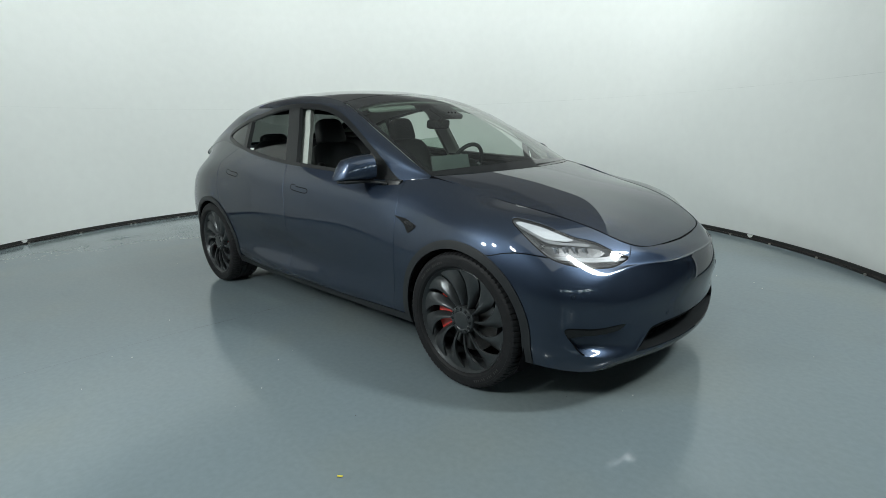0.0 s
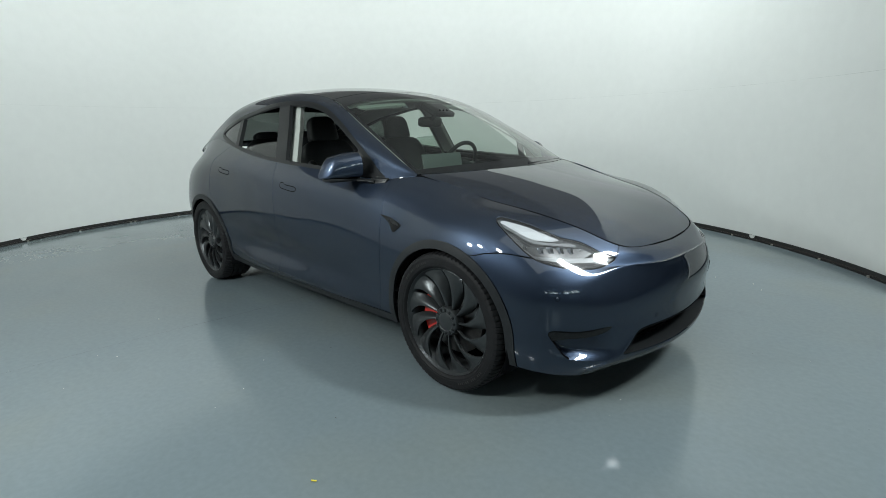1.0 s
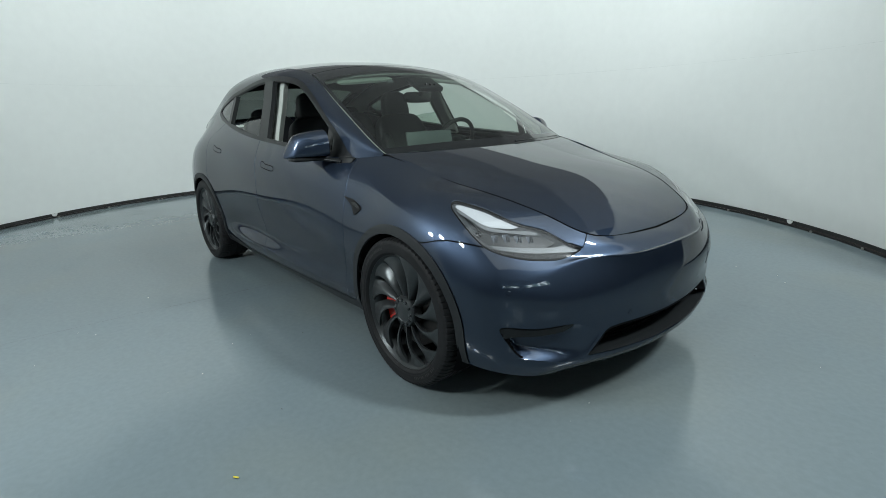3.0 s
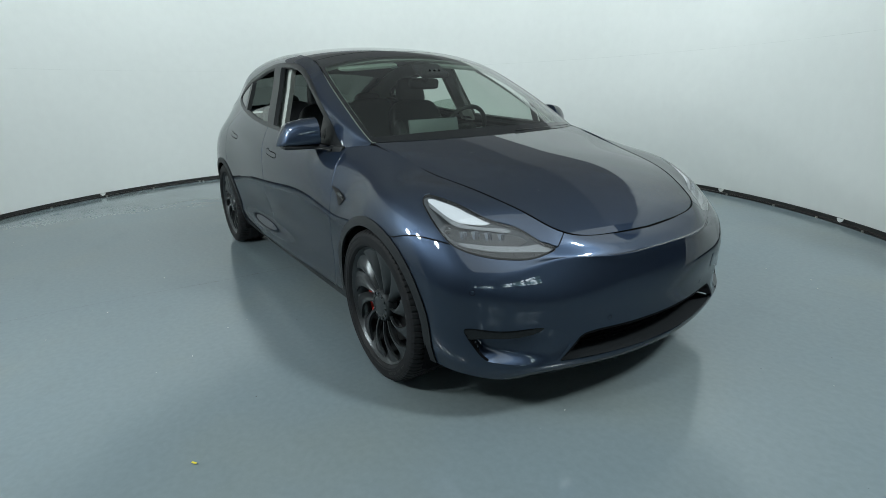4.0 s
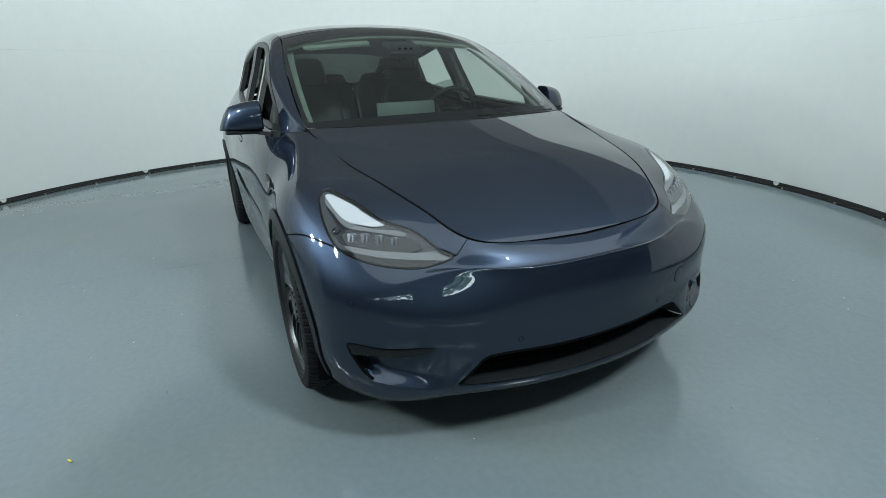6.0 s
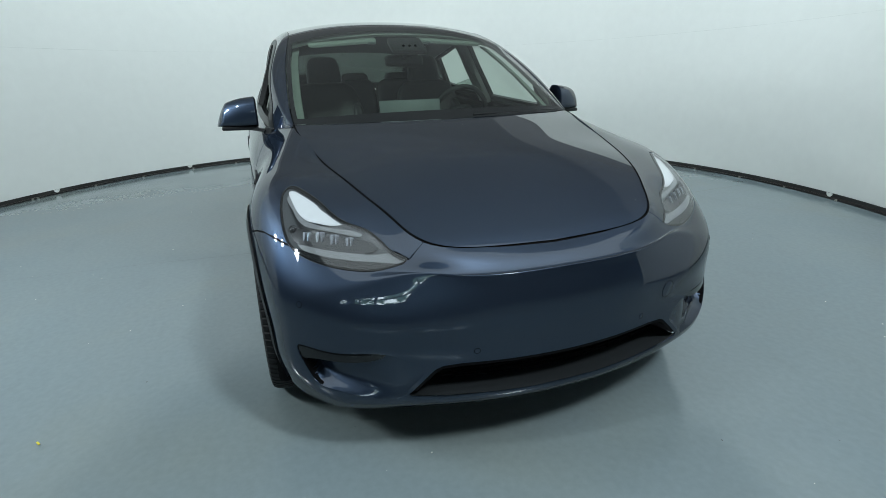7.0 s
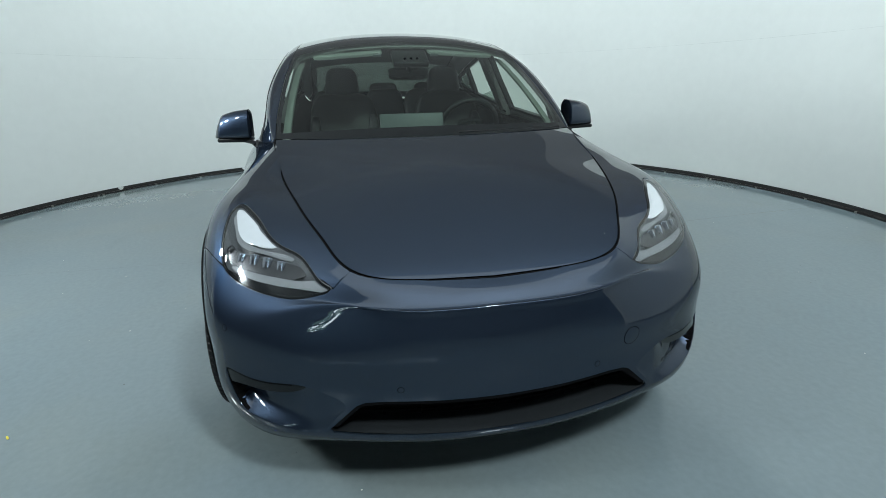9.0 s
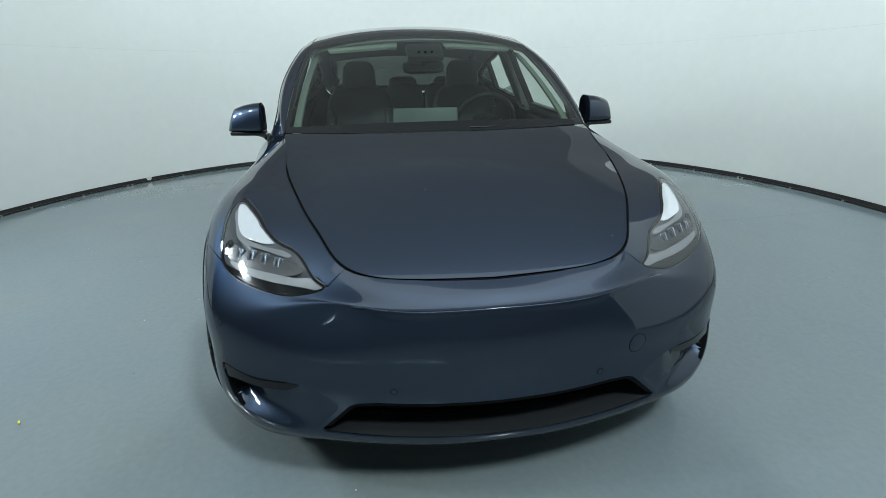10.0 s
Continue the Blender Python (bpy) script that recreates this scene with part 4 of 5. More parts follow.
chin = chin.cut(np.minimum(inside(LAMP, qz(chin)) - 0.004, np.minimum(np.interp(qz(chin)[:, 0], [1.0, 1.1, 1.27, 1.37, 1.5, 1.6], [.734, .721, .701, .694, .690, .687]) - chin.v[:, 2], chin.v[:, 0] - 1.6)))
both("lamp_chin", chin.offset(-0.0035), GLOSS_BLACK, parent=lamps, depth=0.01)
for nm, poly, mat_, dep in (("light_guide", DRL, WHITE_GUIDE, 0.008), ("lamp_core", CORE, LAMP_DARK, 0.013), ("signal_strip", STRIP, STRIP_GREY, 0.008), ("bright_trim", BROW, STRIP_GREY, 0.010)):
    f = SHELL.cut(inside(poly, qz(SHELL)))
    both(nm, f.offset(-dep), mat_, parent=lamps, depth=0.004)


def shell_point(q, z):
    """A place and normal on the left body shell by its slant place q = x - width and height."""
    a = qz(SHELL) - (q, z)
    k = np.where((SHELL.v[:, 0] > 1.2), (a ** 2).sum(1), 9).argmin()
    return Vector(SHELL.v[k]), Vector(SHELL.n[k])


def facing(p, n, spin=0):
    """A pose at p whose z axis points along n."""
    return Matrix.Translation(p) @ n.to_track_quat("Z", "Y").to_matrix().to_4x4() @ Matrix.Rotation(radians(spin), 4, "Z")


FLIP = Matrix.Diagonal((1, -1, 1, 1))


def both_bm(name, make, mat_, label="", parents=None):
    """A part built by make() on the left and, mirrored, on the right."""
    obs = []
    for k, m in enumerate((Matrix.Identity(4), FLIP)):
        bm = make()
        bmesh.ops.transform(bm, matrix=m, verts=bm.verts)
        if k:
            bmesh.ops.reverse_faces(bm, faces=bm.faces[:])
        obs.append(part(name, bm, mat_, parents[k] if parents else car, label))
    return obs


for q, zz, r in ((1.125, .755, .016), (1.190, .752, .018), (1.255, .747, .018), (1.320, .742, .016)):
    p, n = shell_point(q, zz)

    def reflector():
        """A crystal-like cell: a tall tapered block with a slanted, split face."""
        out = []
        for k, lean in ((-1, 0.35), (1, -0.2)):
            bm = rbox(r * 0.72, r * 1.9, r * 0.8, r * 0.12, 1)
            for w in bm.verts:
                w.co.x *= 1 + 0.35 * w.co.y / r
                w.co.z += lean * w.co.x + 0.3 * w.co.y
            bmesh.ops.translate(bm, verts=bm.verts, vec=(k * r * 0.46, 0, 0))
            out.append(bm)
        bm = join(*out)
        bmesh.ops.transform(bm, matrix=facing(p - n * 0.015, n), verts=bm.verts)
        return bm
    both_bm("reflector", reflector, CHROME, parents=lamps)
p, n = shell_point(1.035, .772)


def projector():
    bm = join(lathe([(.0005, .003), (.006, .002), (.009, 0), (.010, -.003)], 24), lathe([(.0125, 0), (.0140, .001), (.0147, -.003), (.0125, -.003)], 24, closed=True))
    bmesh.ops.transform(bm, matrix=facing(p - n * 0.011, n) @ Matrix.Rotation(radians(90), 4, "X"), verts=bm.verts)
    return bm


both_bm("projector", projector, LAMP_DARK, parents=lamps)

# ---- lower intake ----
mouth = SHELL.cut(inside(GRILLE, wz(SHELL)) + 0.002)
mouth = mouth.cut(mouth.v[:, 0] - 1.9)
duct = mouth.offset(-0.10)
panel("duct", duct.plus(duct.mirrored()), VOID, front_bumper, depth=0)
edge_strip = SHELL.cut(0.006 - np.abs(inside(GRILLE, wz(SHELL)) - 0.005))
edge_strip = edge_strip.cut(np.minimum(edge_strip.v[:, 0] - 1.9, edge_strip.v[:, 2] - 0.286))
edge_strip = edge_strip.plus(edge_strip.mirrored())
panel("duct_wall", edge_strip.offset(-0.003), VOID, front_bumper, depth=0.11)


def shelf():
    """The flat top of the chin, running back from the lip into the intake."""
    v, f, n, k = [], [], 60, 5
    for i in range(n + 1):
        w = -0.53 + 1.06 * i / n
        x0 = 2.256 - 0.295 * w * w - 0.03 * w ** 4
        for j in range(k + 1):
            t = j / k
            v.append((x0 - 0.003 - 0.125 * t, w * (1 - 0.05 * t), 0.252 + 0.044 * abs(w) ** 1.5 - 0.008 * t + 0.020 * t * t))
    for i in range(n):
        for j in range(k):
            a = i * (k + 1) + j
            f.append((a, a + k + 1, a + k + 2, a + 1))
    return mesh_of(v, f)


part("chin_shelf", shelf(), CLADDING, front_bumper)
for zz, back in ((0.290, .085), (0.308, .082), (0.326, .080), (0.345, .078)):
    hw = 0.47 - (zz - 0.285) * 0.6
    pts = [(2.256 - 0.295 * w * w - back, w, zz) for w in np.linspace(-hw, hw, 40)]
    part("grille_slat", sweep(pts, 0.0055, 8, flat=0.55), VOID, front_bumper)
for w in (-0.36, -.24, -.12, 0, .12, .24, .36):
    part("grille_rib", rbox(0.02, 0.006, 0.10, 0.002, 1, Matrix.Translation((2.256 - 0.295 * w * w - 0.098, w, 0.315))), VOID, front_bumper)
scoop = SHELL.cut(inside(SCOOP, qz(SHELL)) + 0.001)
scoop = scoop.cut(scoop.v[:, 0] - 1.7)
q_, z_ = qz(scoop)[:, 0], scoop.v[:, 2]
fin_q = np.interp(z_, [.29, .302, .363, .42], [1.30, 1.25, 1.175, 1.132])
foot_z = np.interp(q_, [1.24, 1.30, 1.404, 1.516, 1.60, 1.65, 1.712], [.300, .288, .276, .262, .260, .28, .35])
head_z = np.interp(q_, [1.13, 1.56, 1.66, 1.712], [.42, .418, .390, .357])
rise = np.clip((z_ - foot_z) / np.maximum(head_z - foot_z, 0.02), 0, 1)
curl = np.sin(np.pi / 2 * np.clip(rise / 0.36, 0, 1)) ** 1.2
under_blade = np.clip((1.60 - q_) / 0.10, 0, 1)
deep = 0.058 * np.interp(q_, [1.13, 1.20, 1.45, 1.60, 1.712], [1, 1, 0.55, 0.2, 0.02]) * curl * (under_blade + (1 - under_blade) * (1 - rise ** 2))
deep = deep * np.clip((q_ - fin_q) / 0.012, 0, 1)
pocket = renormal(Sheet(scoop.v - scoop.n * deep[:, None], scoop.n, scoop.f))
both("side_scoop", pocket, PAINT, parent=(front_bumper, front_bumper), depth=0)
wall_strip = SHELL.cut(0.004 - np.abs(inside(SCOOP, qz(SHELL)) - 0.002))
wall_strip = wall_strip.cut(np.minimum(wall_strip.v[:, 0] - 1.7, np.minimum(np.maximum(1.27 - qz(wall_strip)[:, 0], wall_strip.v[:, 2] - 0.405), 1.50 - qz(wall_strip)[:, 0])))
both("scoop_wall", wall_strip.offset(-0.002), VOID, parent=(front_bumper, front_bumper), depth=0.075)
blade = SHELL.cut(inside(BLADE, qz(SHELL)))
blade = blade.cut(blade.v[:, 0] - 1.7)
both("intake_blade", blade.offset(-0.004), GLOSS_BLACK, "gloss black blade over the side intake", parent=(front_bumper, front_bumper), depth=0.02)


def disc_on(x, y, z, r, h, mat_, name, ringed=True):
    a = SHELL.v - (x, abs(y), z)
    k = (a ** 2).sum(1).argmin()
    p, n = SHELL.v[k].copy(), SHELL.n[k].copy()
    if y < 0:
        p[1] *= -1; n[1] *= -1
    bm = lathe([(0.0004, h), (r * 0.86, h), (r * 0.97, h * 0.6), (r, -0.002)], 32)
    bmesh.ops.transform(bm, matrix=facing(Vector(p), Vector(n)) @ Matrix.Rotation(radians(90), 4, "X"), verts=bm.verts)
    o = part(name, bm, mat_, front_bumper)
    g = lathe([(r, 0.0002), (r + 0.0008, 0.0004), (r + 0.0017, 0.0002), (r + 0.0008, -0.001)], 32, closed=True)
    bmesh.ops.transform(g, matrix=facing(Vector(p), Vector(n)) @ Matrix.Rotation(radians(90), 4, "X"), verts=g.verts)
    part("joint_ring", g, VOID, o)
    return o


for y in (-.309, .309):
    disc_on(2.231, y, .411, 0.009, 0.001, PAINT, "parking_sensor")
for y in (-.80, .80):
    disc_on(1.99, y, .565, 0.009, 0.001, PAINT, "parking_sensor")
disc_on(2.204, .437, .487, 0.031, 0.0012, PAINT, "tow_eye_cover")


# ---- side details ----
def shell_patch(poly, off, lo_x=-1.6, hi_x=1.3):
    p = SHELL.cut(inside(poly, xz(SHELL)))
    p = p.cut(np.minimum(p.v[:, 0] - lo_x, hi_x - p.v[:, 0]))
    return p.offset(off)


def grow(poly, d):
    c = np.mean(poly, axis=0)
    out = []
    for k, p in enumerate(poly):
        a, b = poly[k - 1], poly[(k + 1) % len(poly)]
        t = np.subtract(b, a); n = np.array([t[1], -t[0]]) / (np.linalg.norm(t) + 1e-9)
        if n @ (np.asarray(p) - c) < 0:
            n = -n
        out.append(tuple(np.asarray(p) + n * d))
    return out


for hx, hz, doors in ((-.085, .922, front_doors), (-1.125, .981, rear_doors)):
    g = curve([(hx - .02, hz + .014), (hx + .015, hz + .014), (hx + .045, hz + .004), (hx + .165, hz - .006), (hx + .178, hz - .016), (hx + .168, hz - .025), (hx + .04, hz - .020), (hx - .016, hz - .010), (hx - .028, hz + .003)], 70, closed=True)
    h = both("door_handle", shell_patch(g, 0.0016), PAINT, "flush door handle", parent=doors, depth=0.004)
    both("handle_joint", shell_patch(grow(g, 0.0055), 0.0008), VOID, parent=h, depth=0.002)
EMB = [(.940, .833), (1.03, .823), (1.118, .794), (1.117, .785), (1.073, .751), (1.063, .753), (1.032, .791), (.987, .815)]
badge = both("side_camera_badge", shell_patch(EMB, 0.005), BADGE_BLACK, "gloss black wedge with side camera", parent=fenders, depth=0.008)
EMB2 = curve([(1.045, .812), (1.108, .791), (1.108, .787), (1.05, .796), (1.03, .805)], 40, closed=True)
both("badge_blade", shell_patch(EMB2, 0.009), GLOSS_BLACK, parent=badge, depth=0.005)


def mirror_shell():
    """A door mirror's housing: blunt rear, rounded front, flat underside, falling away outwards."""
    v, f, n, k = [], [], 22, 28
    for i in range(n + 1):
        t = i / n
        y = 0.862 + 0.200 * t
        end = max(0.02, min(1.0, (1 - t) / 0.14)) ** 0.33 if t > 0.86 else min(1.0, t / 0.03 + 0.9)
        top = 1.158 - 0.012 * t - 0.030 * t ** 3
        low = 1.014
        x0, x1 = 0.632 - 0.030 * t, 0.770 - 0.060 * t - 0.040 * t ** 3
        hz, hx = (top - low) / 2 * end, (x1 - x0) / 2 * end
        mz, mx = low + hz, x0 + hx
        for j in range(k):
            a = 2 * math.pi * j / k
            c, s_ = math.cos(a), math.sin(a)
            e = 0.42 if c < 0 or s_ < 0 else 0.72
            x = mx + hx * math.copysign(abs(c) ** (0.4 if c < 0 else 0.75), c)
            z = mz + hz * math.copysign(abs(s_) ** (0.35 if s_ < 0 else 0.6), s_)
            v.append((x - 0.22 * max(0, z - mz) * (1 if c > 0 else 0.3), y - 0.036 * t * max(0, z - low) / 0.14, z))
    for i in range(n):
        for j in range(k):
            q = (j + 1) % k
            f.append((i * k + j, i * k + q, (i + 1) * k + q, (i + 1) * k + j))
    f += [tuple(range(k))[::-1], tuple(n * k + j for j in range(k))]
    bm = mesh_of(v, f)
    bmesh.ops.recalc_face_normals(bm, faces=bm.faces[:])
    return bm


mirrors = both_bm("wing_mirror", mirror_shell, PAINT, "body-coloured door mirror on a black foot")


def mirror_foot():
    bm = rbox(0.125, 0.175, 0.020, 0.009, 3)
    for v in bm.verts:
        k = (v.co.y + 0.09) / 0.18
        v.co.x = v.co.x * (1 - 0.35 * k * k) - 0.030 * k
    bmesh.ops.translate(bm, verts=bm.verts, vec=(0.678, 0.952, 1.006))
    arm = sweep(curve([(.690, .92, 1.002), (.735, .875, .999), (.780, .845, .996), (.815, .83, .990)], 14), [.010, .010, .010, .010, .011, .012, .012, .013, .014, .014, .015, .016, .016, .016], 12, flat=0.75)
    return join(bm, arm)


both_bm("mirror_foot", mirror_foot, SATIN_BLACK, parents=mirrors)
both_bm("mirror_glass", lambda: rbox(0.004, 0.125, 0.088, 0.002, 2, Matrix.Translation((0.622, 0.930, 1.066))), MIRROR, parents=mirrors)


def mirror_base():
    bm = rbox(0.12, 0.02, 0.060, 0.008, 3)
    for v in bm.verts:
        v.co.x += 0.5 * v.co.z
    bmesh.ops.transform(bm, matrix=pose(0.835, 0.822, 0.985, 14, 0, -14), verts=bm.verts)
    return bm


both_bm("mirror_base", mirror_base, SATIN_BLACK, parents=mirrors)

# wiper lying at the windscreen's foot
wp = [(1.155 + 0.03 - 0.15 * (w / .714) ** 2, w, 1.050 - 0.012 * abs(w)) for w in np.linspace(0.12, 0.62, 24)]
wiper = part("wiper", sweep(wp, 0.0045, 8), SATIN_BLACK, car)
part("wiper_arm", sweep([(1.185 - 0.15 * (w / .714) ** 2, w, 1.053 - 0.02 * abs(w)) for w in np.linspace(0.33, 0.66, 14)], np.linspace(0.005, 0.009, 14), 8), SATIN_BLACK, wiper)
part("cowl", sweep([(1.19 - 0.154 * (w / .714) ** 2, w, 1.022) for w in np.linspace(-.70, .70, 50)], 0.022, 8, flat=0.5), VOID, car)


# ---- wheels, built once on the y axis with +y outwards ----
def tyre_mesh():
    prof = [(.280, -.108), (.292, -.120), (.318, -.127), (.338, -.122), (.347, -.110), (.3515, -.090), (.352, -.052), (.3465, -.050), (.3465, -.040), (.352, -.038), (.352, -.006), (.3465, -.004), (.3465, .006), (.352, .008), (.352, .038), (.3465, .040), (.3465, .050), (.352, .052), (.3515, .090), (.3475, .108), (.340, .121), (.328, .1265), (.322, .1275), (.321, .1262), (.305, .1278), (.294, .1275), (.293, .1262), (.284, .1255), (.278, .121), (.2735, .113), (.268, .106)]
    n, k, v, f = 400, len(prof), [], []
    for i in range(n):
        a = 2 * math.pi * i / n
        for r, y in prof:
            if i % 5 < 1 and abs(y) > 0.051 and r > 0.338:
                r -= 0.005
            v.append((r * math.sin(a + y * 0.25), y, r * math.cos(a + y * 0.25)))
    for i in range(n):
        j = (i + 1) % n
        f += [(i * k + q, i * k + q + 1, j * k + q + 1, j * k + q) for q in range(k - 1)]
    bm = mesh_of(v, f)
    bmesh.ops.recalc_face_normals(bm, faces=bm.faces[:])
    return bm


def blade_mesh(k, count=12):
    """One turbine blade: narrow at the hub, sweeping round and widening to the rim."""
    nr, nw = 22, 9
    v, f = [], []
    step = 2 * math.pi / count

    def sweep_angle(t):
        return 0.04 * t + 0.34 * t ** 2.0
    for back in (0, 1):
        for i in range(nr):
            t = i / (nr - 1)
            r = 0.058 + t * (0.264 - 0.058)
            width = step * (0.42 + 0.10 * t + 0.38 * t ** 3)
            for j in range(nw):
                u = j / (nw - 1)
                a = k * step + sweep_angle(t) + (u - 0.5) * width
                y = 0.096 - 0.012 * (1 - t) ** 2 + 0.010 * math.sin(math.pi * t) - 0.036 * (1 - u) ** 1.8 * math.sin(math.pi * min(1, 0.12 + t * 0.88)) ** 0.8 + 0.004 * math.sin(math.pi * u)
                if back:
                    y -= 0.012
                v.append((r * math.sin(a), y, r * math.cos(a)))
    m = nr * nw
    for i in range(nr - 1):
        for j in range(nw - 1):
            a = i * nw + j
            f += [(a, a + 1, a + nw + 1, a + nw), (m + a, m + a + nw, m + a + nw + 1, m + a + 1)]
    for i in range(nr - 1):
        for j in (0, nw - 1):
            a = i * nw + j
            q = (a, a + nw, m + a + nw, m + a)
            f.append(q if j == 0 else q[::-1])
    bm = mesh_of(v, f)
    bmesh.ops.recalc_face_normals(bm, faces=bm.faces[:])
    return bm


def make_wheel():
    w = new("wheel")
    w.parent = car
    tagged(w, "satin dark turbine-bladed alloy wheel with low-profile tyre")
    part("tyre", tyre_mesh(), TYRE, w, angle=24)
    tyre = w.children[0]
    for k, wide in enumerate((5, 5, 5, 2, 5, 5, 0, 3, 5, 5, 0, 5, 4, 5)):
        if wide:
            for base in (0.35, 3.5):
                a = base + 0.045 * k
                part("sidewall_bar", rbox(0.0017 * wide, 0.0012, 0.011, 0.0004, 1, Matrix.Rotation(a, 4, "Y") @ Matrix.Translation((0, 0.1287, 0.306))), RUBBER, tyre)
    rim = part("rim", lathe([(r * 0.945, y) for r, y in ((.255, .060), (.264, .082), (.276, .099), (.282, .107), (.2865, .1115), (.2890, .109), (.287, .099), (.274, .070), (.262, .0), (.262, -.10), (.257, -.10), (.257, .0), (.252, .05))], 96, closed=True), ALLOY, w)
    part("rim_edge", lathe([(r * 0.945, y) for r, y in ((.2845, .1105), (.2862, .1128), (.2880, .1118), (.2862, .1095))], 120, closed=True), ALLOY, rim)
    for k in range(12):
        part("blade", blade_mesh(k), ALLOY, rim)
    hub = part("hub_cap", lathe([(.0004, .105), (.040, .105), (.046, .102), (.050, .1045), (.068, .1005), (.073, .094), (.0755, .080), (.0755, .05)], 60), ALLOY, w, "dark centre cap with toothed ring")
    for k in range(12):
        a = 2 * math.pi * k / 12
        bm = rbox(0.012, 0.006, 0.016, 0.002, 1, Matrix.Rotation(a, 4, "Y") @ Matrix.Translation((0, 0.1030, 0.0575)))
        part("tooth", bm, GLOSS_BLACK, hub)
    disc = part("brake_disc", lathe([(.06, .028), (.085, .034), (.178, .034), (.178, .006), (.085, .006), (.06, .0)], 72, closed=True), STEEL, w)
    part("hub_well", lathe([(.252, -.02), (.18, -.04), (.06, -.04), (.02, -.04)], 48), VOID, w)
    return w


def caliper_mesh():
    v, f, n = [], [], 16
    prof = [(.100, .062), (.190, .062), (.196, .05), (.196, -.02), (.100, -.02)]
    for i in range(n + 1):
        a = radians(58 + 62 * i / n)
        v += [(r * math.sin(a), y, r * math.cos(a)) for r, y in prof]
        if i:
            k = len(prof)
            f += [((i - 1) * k + q, (i - 1) * k + (q + 1) % k, i * k + (q + 1) % k, i * k + q) for q in range(k)]
    f += [tuple(range(5)), tuple(n * 5 + q for q in range(5))[::-1]]
    bm = mesh_of(v, f)
    bmesh.ops.recalc_face_normals(bm, faces=bm.faces[:])
    return bm


first = make_wheel()
wheels = [first]
TRACK = 0.822
first.matrix_basis = pose(AXLE_F, -TRACK, WHEEL_Z, 0, 0, 180)
for cx, side, spin in ((AXLE_R, -1, 13), (AXLE_F, 1, 7), (AXLE_R, 1, 21)):
    wheels.append(copy_thing(first, pose(cx, side * (TRACK + (0.012 if cx < 0 else 0)), WHEEL_Z, 0, 0, 180 if side < 0 else 0) @ pose(0, 0, 0, 0, spin, 0)))
for cx in (AXLE_F, AXLE_R):
    for side in (1, -1):
        c = part("brake_caliper", caliper_mesh(), RED, car, "red brake caliper")
        c.matrix_basis = pose(cx, side * TRACK, WHEEL_Z, 0, 0, 180 if side < 0 else 0) @ (pose(0, 0, 0) if side < 0 else pose(0, 0, 0, 0, 180, 0))

# ---- cabin ----
part("cabin_floor", rbox(2.9, 1.5, 0.06, 0.02, 2, Matrix.Translation((-0.35, 0, 0.36))), DASH, car)


def dash():
    """The dashboard's swept body."""
    v, f, n = [], [], 40
    for i in range(n + 1):
        w = -0.74 + 1.48 * i / n
        b = 0.12 * (w / 0.74) ** 2
        prof = [(1.12 - b, .93), (1.08 - b, 1.000), (.95 - b, 1.004), (.72 - b * .8, .992), (.64 - b * .5, .975), (.62 - b * .4, .94), (.64, .86), (.70, .70), (1.0, .60)]
        v += [(x, w, z) for x, z in prof]
        if i:
            k = len(prof)
            f += [((i - 1) * k + q, i * k + q, i * k + q + 1, (i - 1) * k + q + 1) for q in range(k - 1)]
    bm = mesh_of(v, f)
    bmesh.ops.recalc_face_normals(bm, faces=bm.faces[:])
    return bm


part("dashboard", dash(), DASH, car, "plain dark dashboard")
scr = part("centre_screen", rbox(0.016, 0.365, 0.225, 0.006, 3, pose(0.545, -0.008, 0.990, 0, -12, -3)), SCREEN_BACK, car, "flat grey-backed centre screen")
part("screen_glass", rbox(0.002, 0.345, 0.205, 0.0008, 1, pose(0.5355, -0.0075, 0.9885, 0, -12, -3)), SCREEN, scr)
part("screen_stalk", rbox(0.08, 0.10, 0.06, 0.015, 2, Matrix.Translation((.60, -.008, .93))), DASH, scr)


def ring_path(c, r, tilt, n=72):
    out = []
    for i in range(n):
        a = 2 * math.pi * i / n
        out.append((c[0] + r * math.cos(a) * math.sin(radians(tilt)), c[1] + r * math.sin(a), c[2] + r * math.cos(a) * math.cos(radians(tilt))))
    return out


SW = (.327, .385, 1.000)
sw = part("steering_wheel", sweep(ring_path(SW, .176, 25), 0.0155, 12, closed=True), LEATHER, car, "black leather steering wheel")
part("wheel_boss", pillow(0.05, 0.17, 0.10, 0.6, 14, pose(SW[0] + .02, SW[1], SW[2], 0, 25, 0)), DASH, sw)
for sgn in (1, -1):
    part("spoke", sweep(curve([(SW[0] + .015, SW[1] + sgn * .06, SW[2]), (SW[0] + .008, SW[1] + sgn * .12, SW[2] - .005), (SW[0], SW[1] + sgn * .168, SW[2])], 8), 0.016, 8, flat=0.7), SCREEN_BACK, sw)
part("spoke", sweep([(SW[0], SW[1], SW[2] - .03), (SW[0] - .07, SW[1], SW[2] - .155)], 0.016, 8), DASH, sw)
part("column", sweep([(SW[0] + .03, SW[1], SW[2]), (.72, SW[1], .87)], 0.04, 12), DASH, sw)


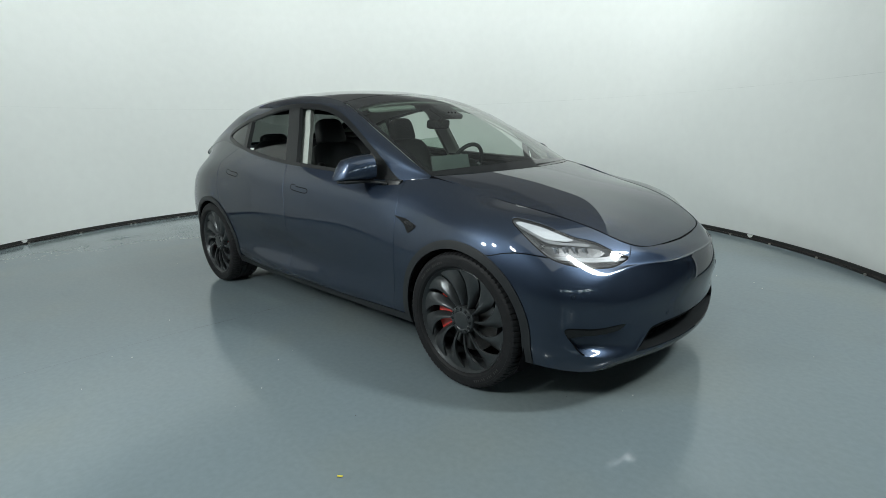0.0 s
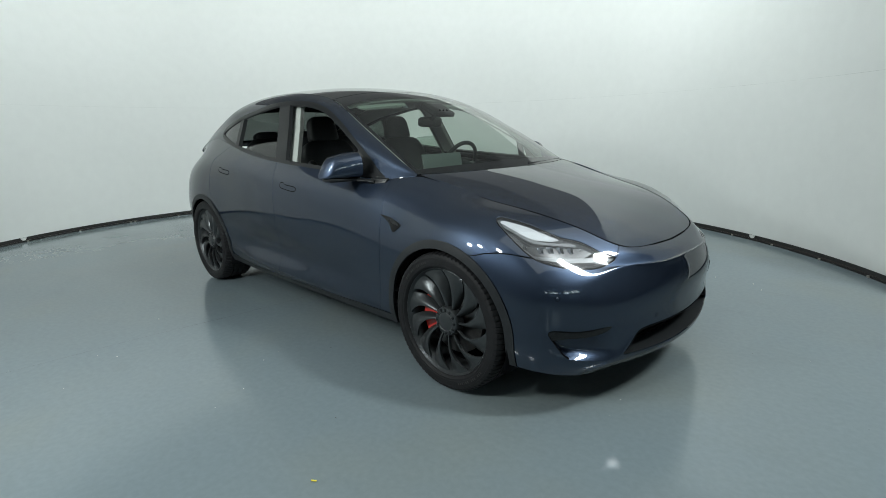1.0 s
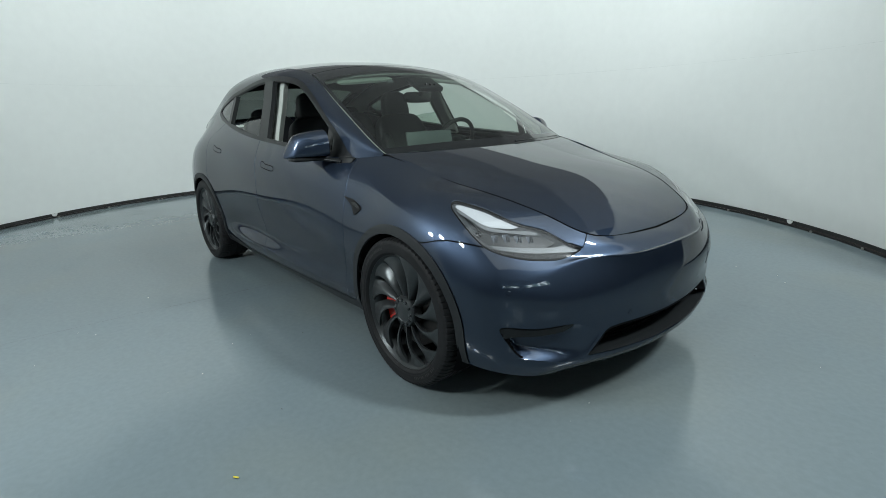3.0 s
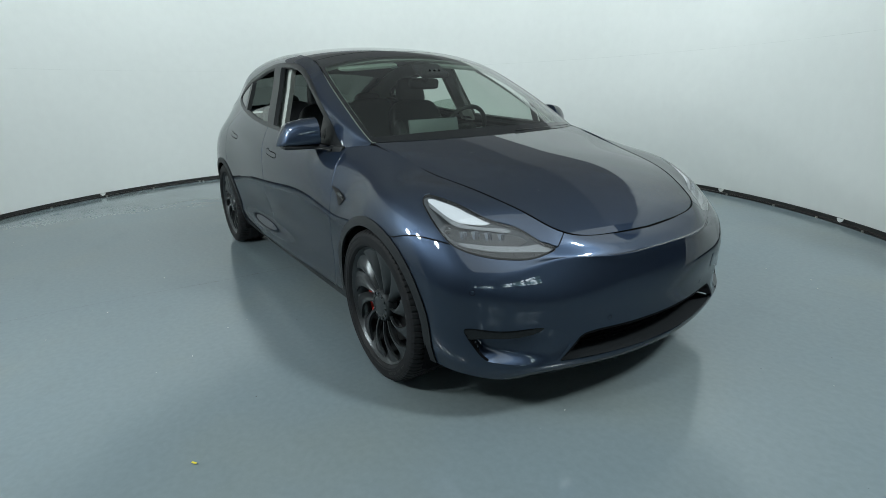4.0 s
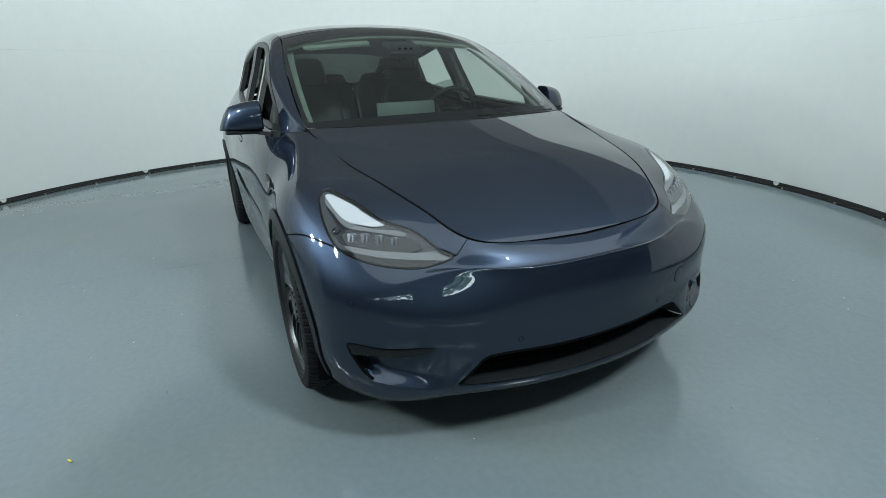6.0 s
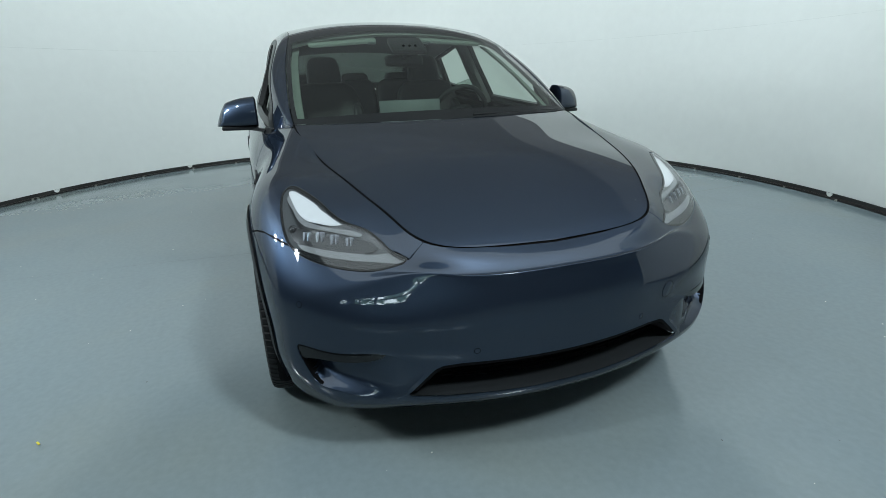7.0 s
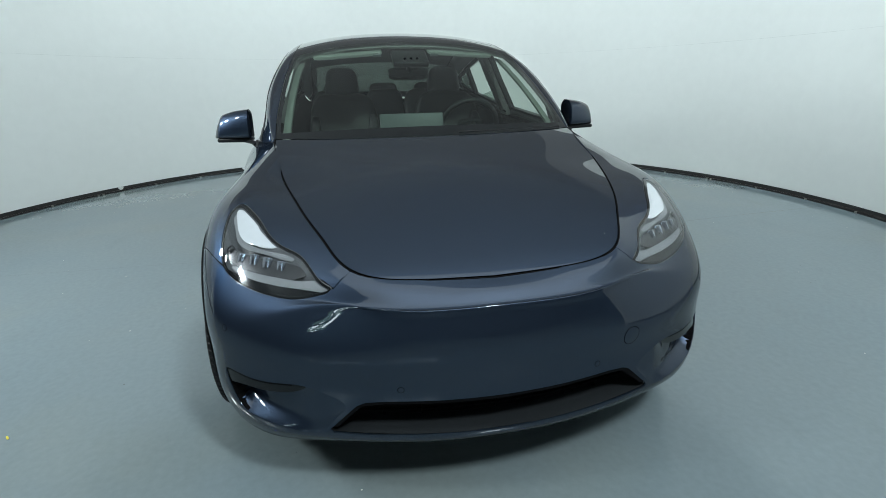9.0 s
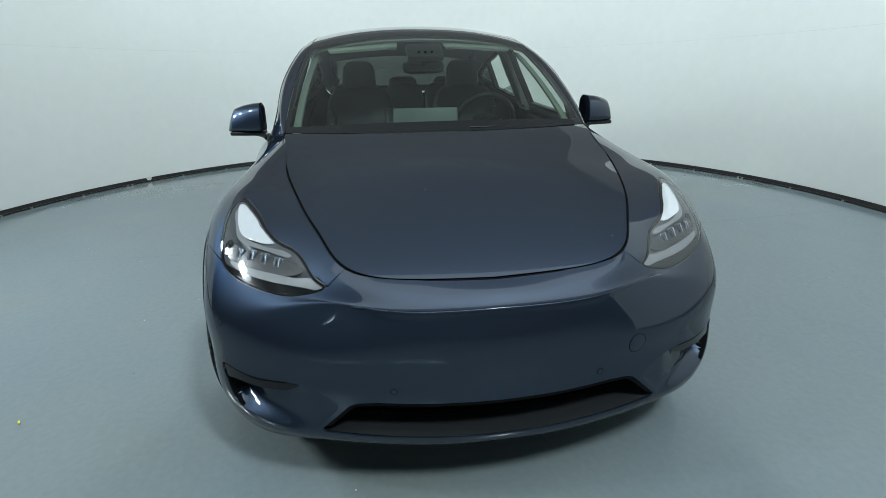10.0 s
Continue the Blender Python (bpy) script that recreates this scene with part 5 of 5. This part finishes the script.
def make_seat(name, label):
    s = tagged(new(name), label)
    s.parent = car
    part("seat_cushion", pillow(0.52, 0.52, 0.16, 0.38, 18, pose(.08, 0, .56, 0, -6, 0)), LEATHER, s)
    part("backrest", pillow(0.15, 0.50, 0.68, 0.42, 24, pose(-.275, 0, .875, 0, -19, 0), pinch=0.10), LEATHER, s)
    for sgn in (1, -1):
        part("bolster", pillow(0.16, 0.09, 0.50, 0.6, 14, pose(-.205, sgn * .215, .82, sgn * 4, -19, 0), pinch=0.12), LEATHER, s)
    part("headrest", pillow(0.115, 0.235, 0.215, 0.52, 20, pose(-.415, 0, 1.272, 0, -12, 0), pinch=0.10), LEATHER, s)
    part("headrest_neck", rbox(0.06, 0.15, 0.12, 0.02, 2, pose(-.395, 0, 1.185, 0, -15, 0)), LEATHER, s)
    return s


seat = make_seat("front_seat", "black upholstered front seat with a tall headrest")
seat.matrix_basis = pose(0, -.375, 0)
copy_thing(seat, pose(0, .375, 0))
part("centre_console", rbox(0.95, 0.22, 0.26, 0.04, 3, Matrix.Translation((.05, 0, .56))), DASH, car)
bench = tagged(new("rear_bench"), "black upholstered rear bench with three headrests")
bench.parent = car
part("seat_cushion", pillow(0.52, 1.30, 0.18, 0.3, 20, pose(-.80, 0, .60, 0, -5, 0)), LEATHER, bench)
for y, w in ((-.40, .46), (0, .34), (.40, .46)):
    part("backrest", pillow(0.15, w, 0.62, 0.42, 18, pose(-1.13, y, .92, 0, -22, 0)), LEATHER, bench)
for y in (-.40, 0, .40):
    part("headrest", pillow(0.11, 0.25, 0.15, 0.55, 16, pose(-1.27, y, 1.195, 0, -14, 0)), LEATHER, bench)
part("parcel_shelf", rbox(0.75, 1.15, 0.03, 0.01, 2, Matrix.Translation((-1.72, 0, 1.02))), DASH, car)

# pale lining of the pillars, header and rails; sun visors; inside mirror and camera housing
lining = side_frame.cut(np.minimum(side_frame.v[:, 0] + 1.9, 0.86 - side_frame.v[:, 0]))
both("pillar_lining", lining.offset(-0.028), TRIM_GREY, "pale grey fabric pillar lining", depth=0.012)
front_of_post = CABIN.v[:, 0] + 0.140 + 0.322 * (CABIN.v[:, 2] - 1.073)
inner_post = CABIN.cut(np.minimum(np.minimum(front_of_post + 0.10, 0.055 - front_of_post), CABIN.v[:, 2] - 1.05))
both("post_lining", inner_post.offset(-0.055), TRIM_GREY, depth=0.03)
corner = canopy_cut(lambda a, b, p: a - 0.045, lambda a, b, p: 0.37 - a, lambda a, b, p: 0.050 - side_room(b, p), lambda a, b, p: side_room(b, p) - 0.012)
for sgn in (1, -1):
    panel("screen_pillar_lining", corner.cut(sgn * corner.v[:, 1]).offset(-0.055), TRIM_GREY, car, "pale grey lining of a windscreen pillar", depth=0.01)
header = canopy_cut(lambda a, b, p: a - 0.345, lambda a, b, p: 0.46 - a, lambda a, b, p: side_room(b, p) - 0.02)
panel("header_lining", header.offset(-0.022), TRIM_GREY, car, depth=0.01)
roof_in = canopy_cut(lambda a, b, p: a - 0.44, lambda a, b, p: 0.76 - a, lambda a, b, p: side_room(b, p) - 0.01)
panel("roof_lining", roof_in.offset(-0.03), DASH, car, depth=0)
for sgn in (1, -1):
    vz = part("sun_visor", pillow(0.15, 0.40, 0.022, 0.35, 14, pose(0.265, sgn * 0.335, 1.437, sgn * -4, 16, 0)), TRIM_GREY, car, "pale grey folded sun visor")
    part("visor_clip", rbox(0.02, 0.05, 0.014, 0.004, 2, pose(0.335, sgn * 0.17, 1.422, 0, 16, 0)), SCREEN_BACK, vz)
cam_box = part("camera_housing", rbox(0.16, 0.20, 0.035, 0.012, 3, pose(0.49, 0.0, 1.395, 0, 26, 0)), SATIN_BLACK, car, "black camera housing behind the windscreen")
for y in (-.035, 0, .035):
    part("camera_eye", lathe([(.0005, .004), (.007, .004), (.009, 0)], 16), GLOSS_BLACK, cam_box).matrix_basis = pose(0.545, y, 1.392, 0, 0, -90)
rv = part("inside_mirror", pillow(0.04, 0.24, 0.07, 0.45, 16, pose(0.41, 0.0, 1.318, 0, 8, 6)), GLOSS_BLACK, car, "dark inside mirror on a short stalk")
part("mirror_stalk", sweep([(0.43, 0, 1.33), (0.47, 0, 1.39)], 0.014, 10), SATIN_BLACK, rv)
# inner door skins below the windows
for nm, src in (("front_door_lining", front_door), ("rear_door_lining", rear_door)):
    both(nm, src.cut(src.v[:, 2] - 0.5).offset(-0.075), DASH, parent=(front_doors if "front" in nm else rear_doors), depth=0.02)
belt_cap = [tuple(p) for p in curve(BELT[1:7], 60)]
both_bm("door_sill_cap", lambda: sweep([(x, w - 0.035, z - 0.012) for x, w, z in belt_cap], 0.028, 8, flat=0.45), DASH)
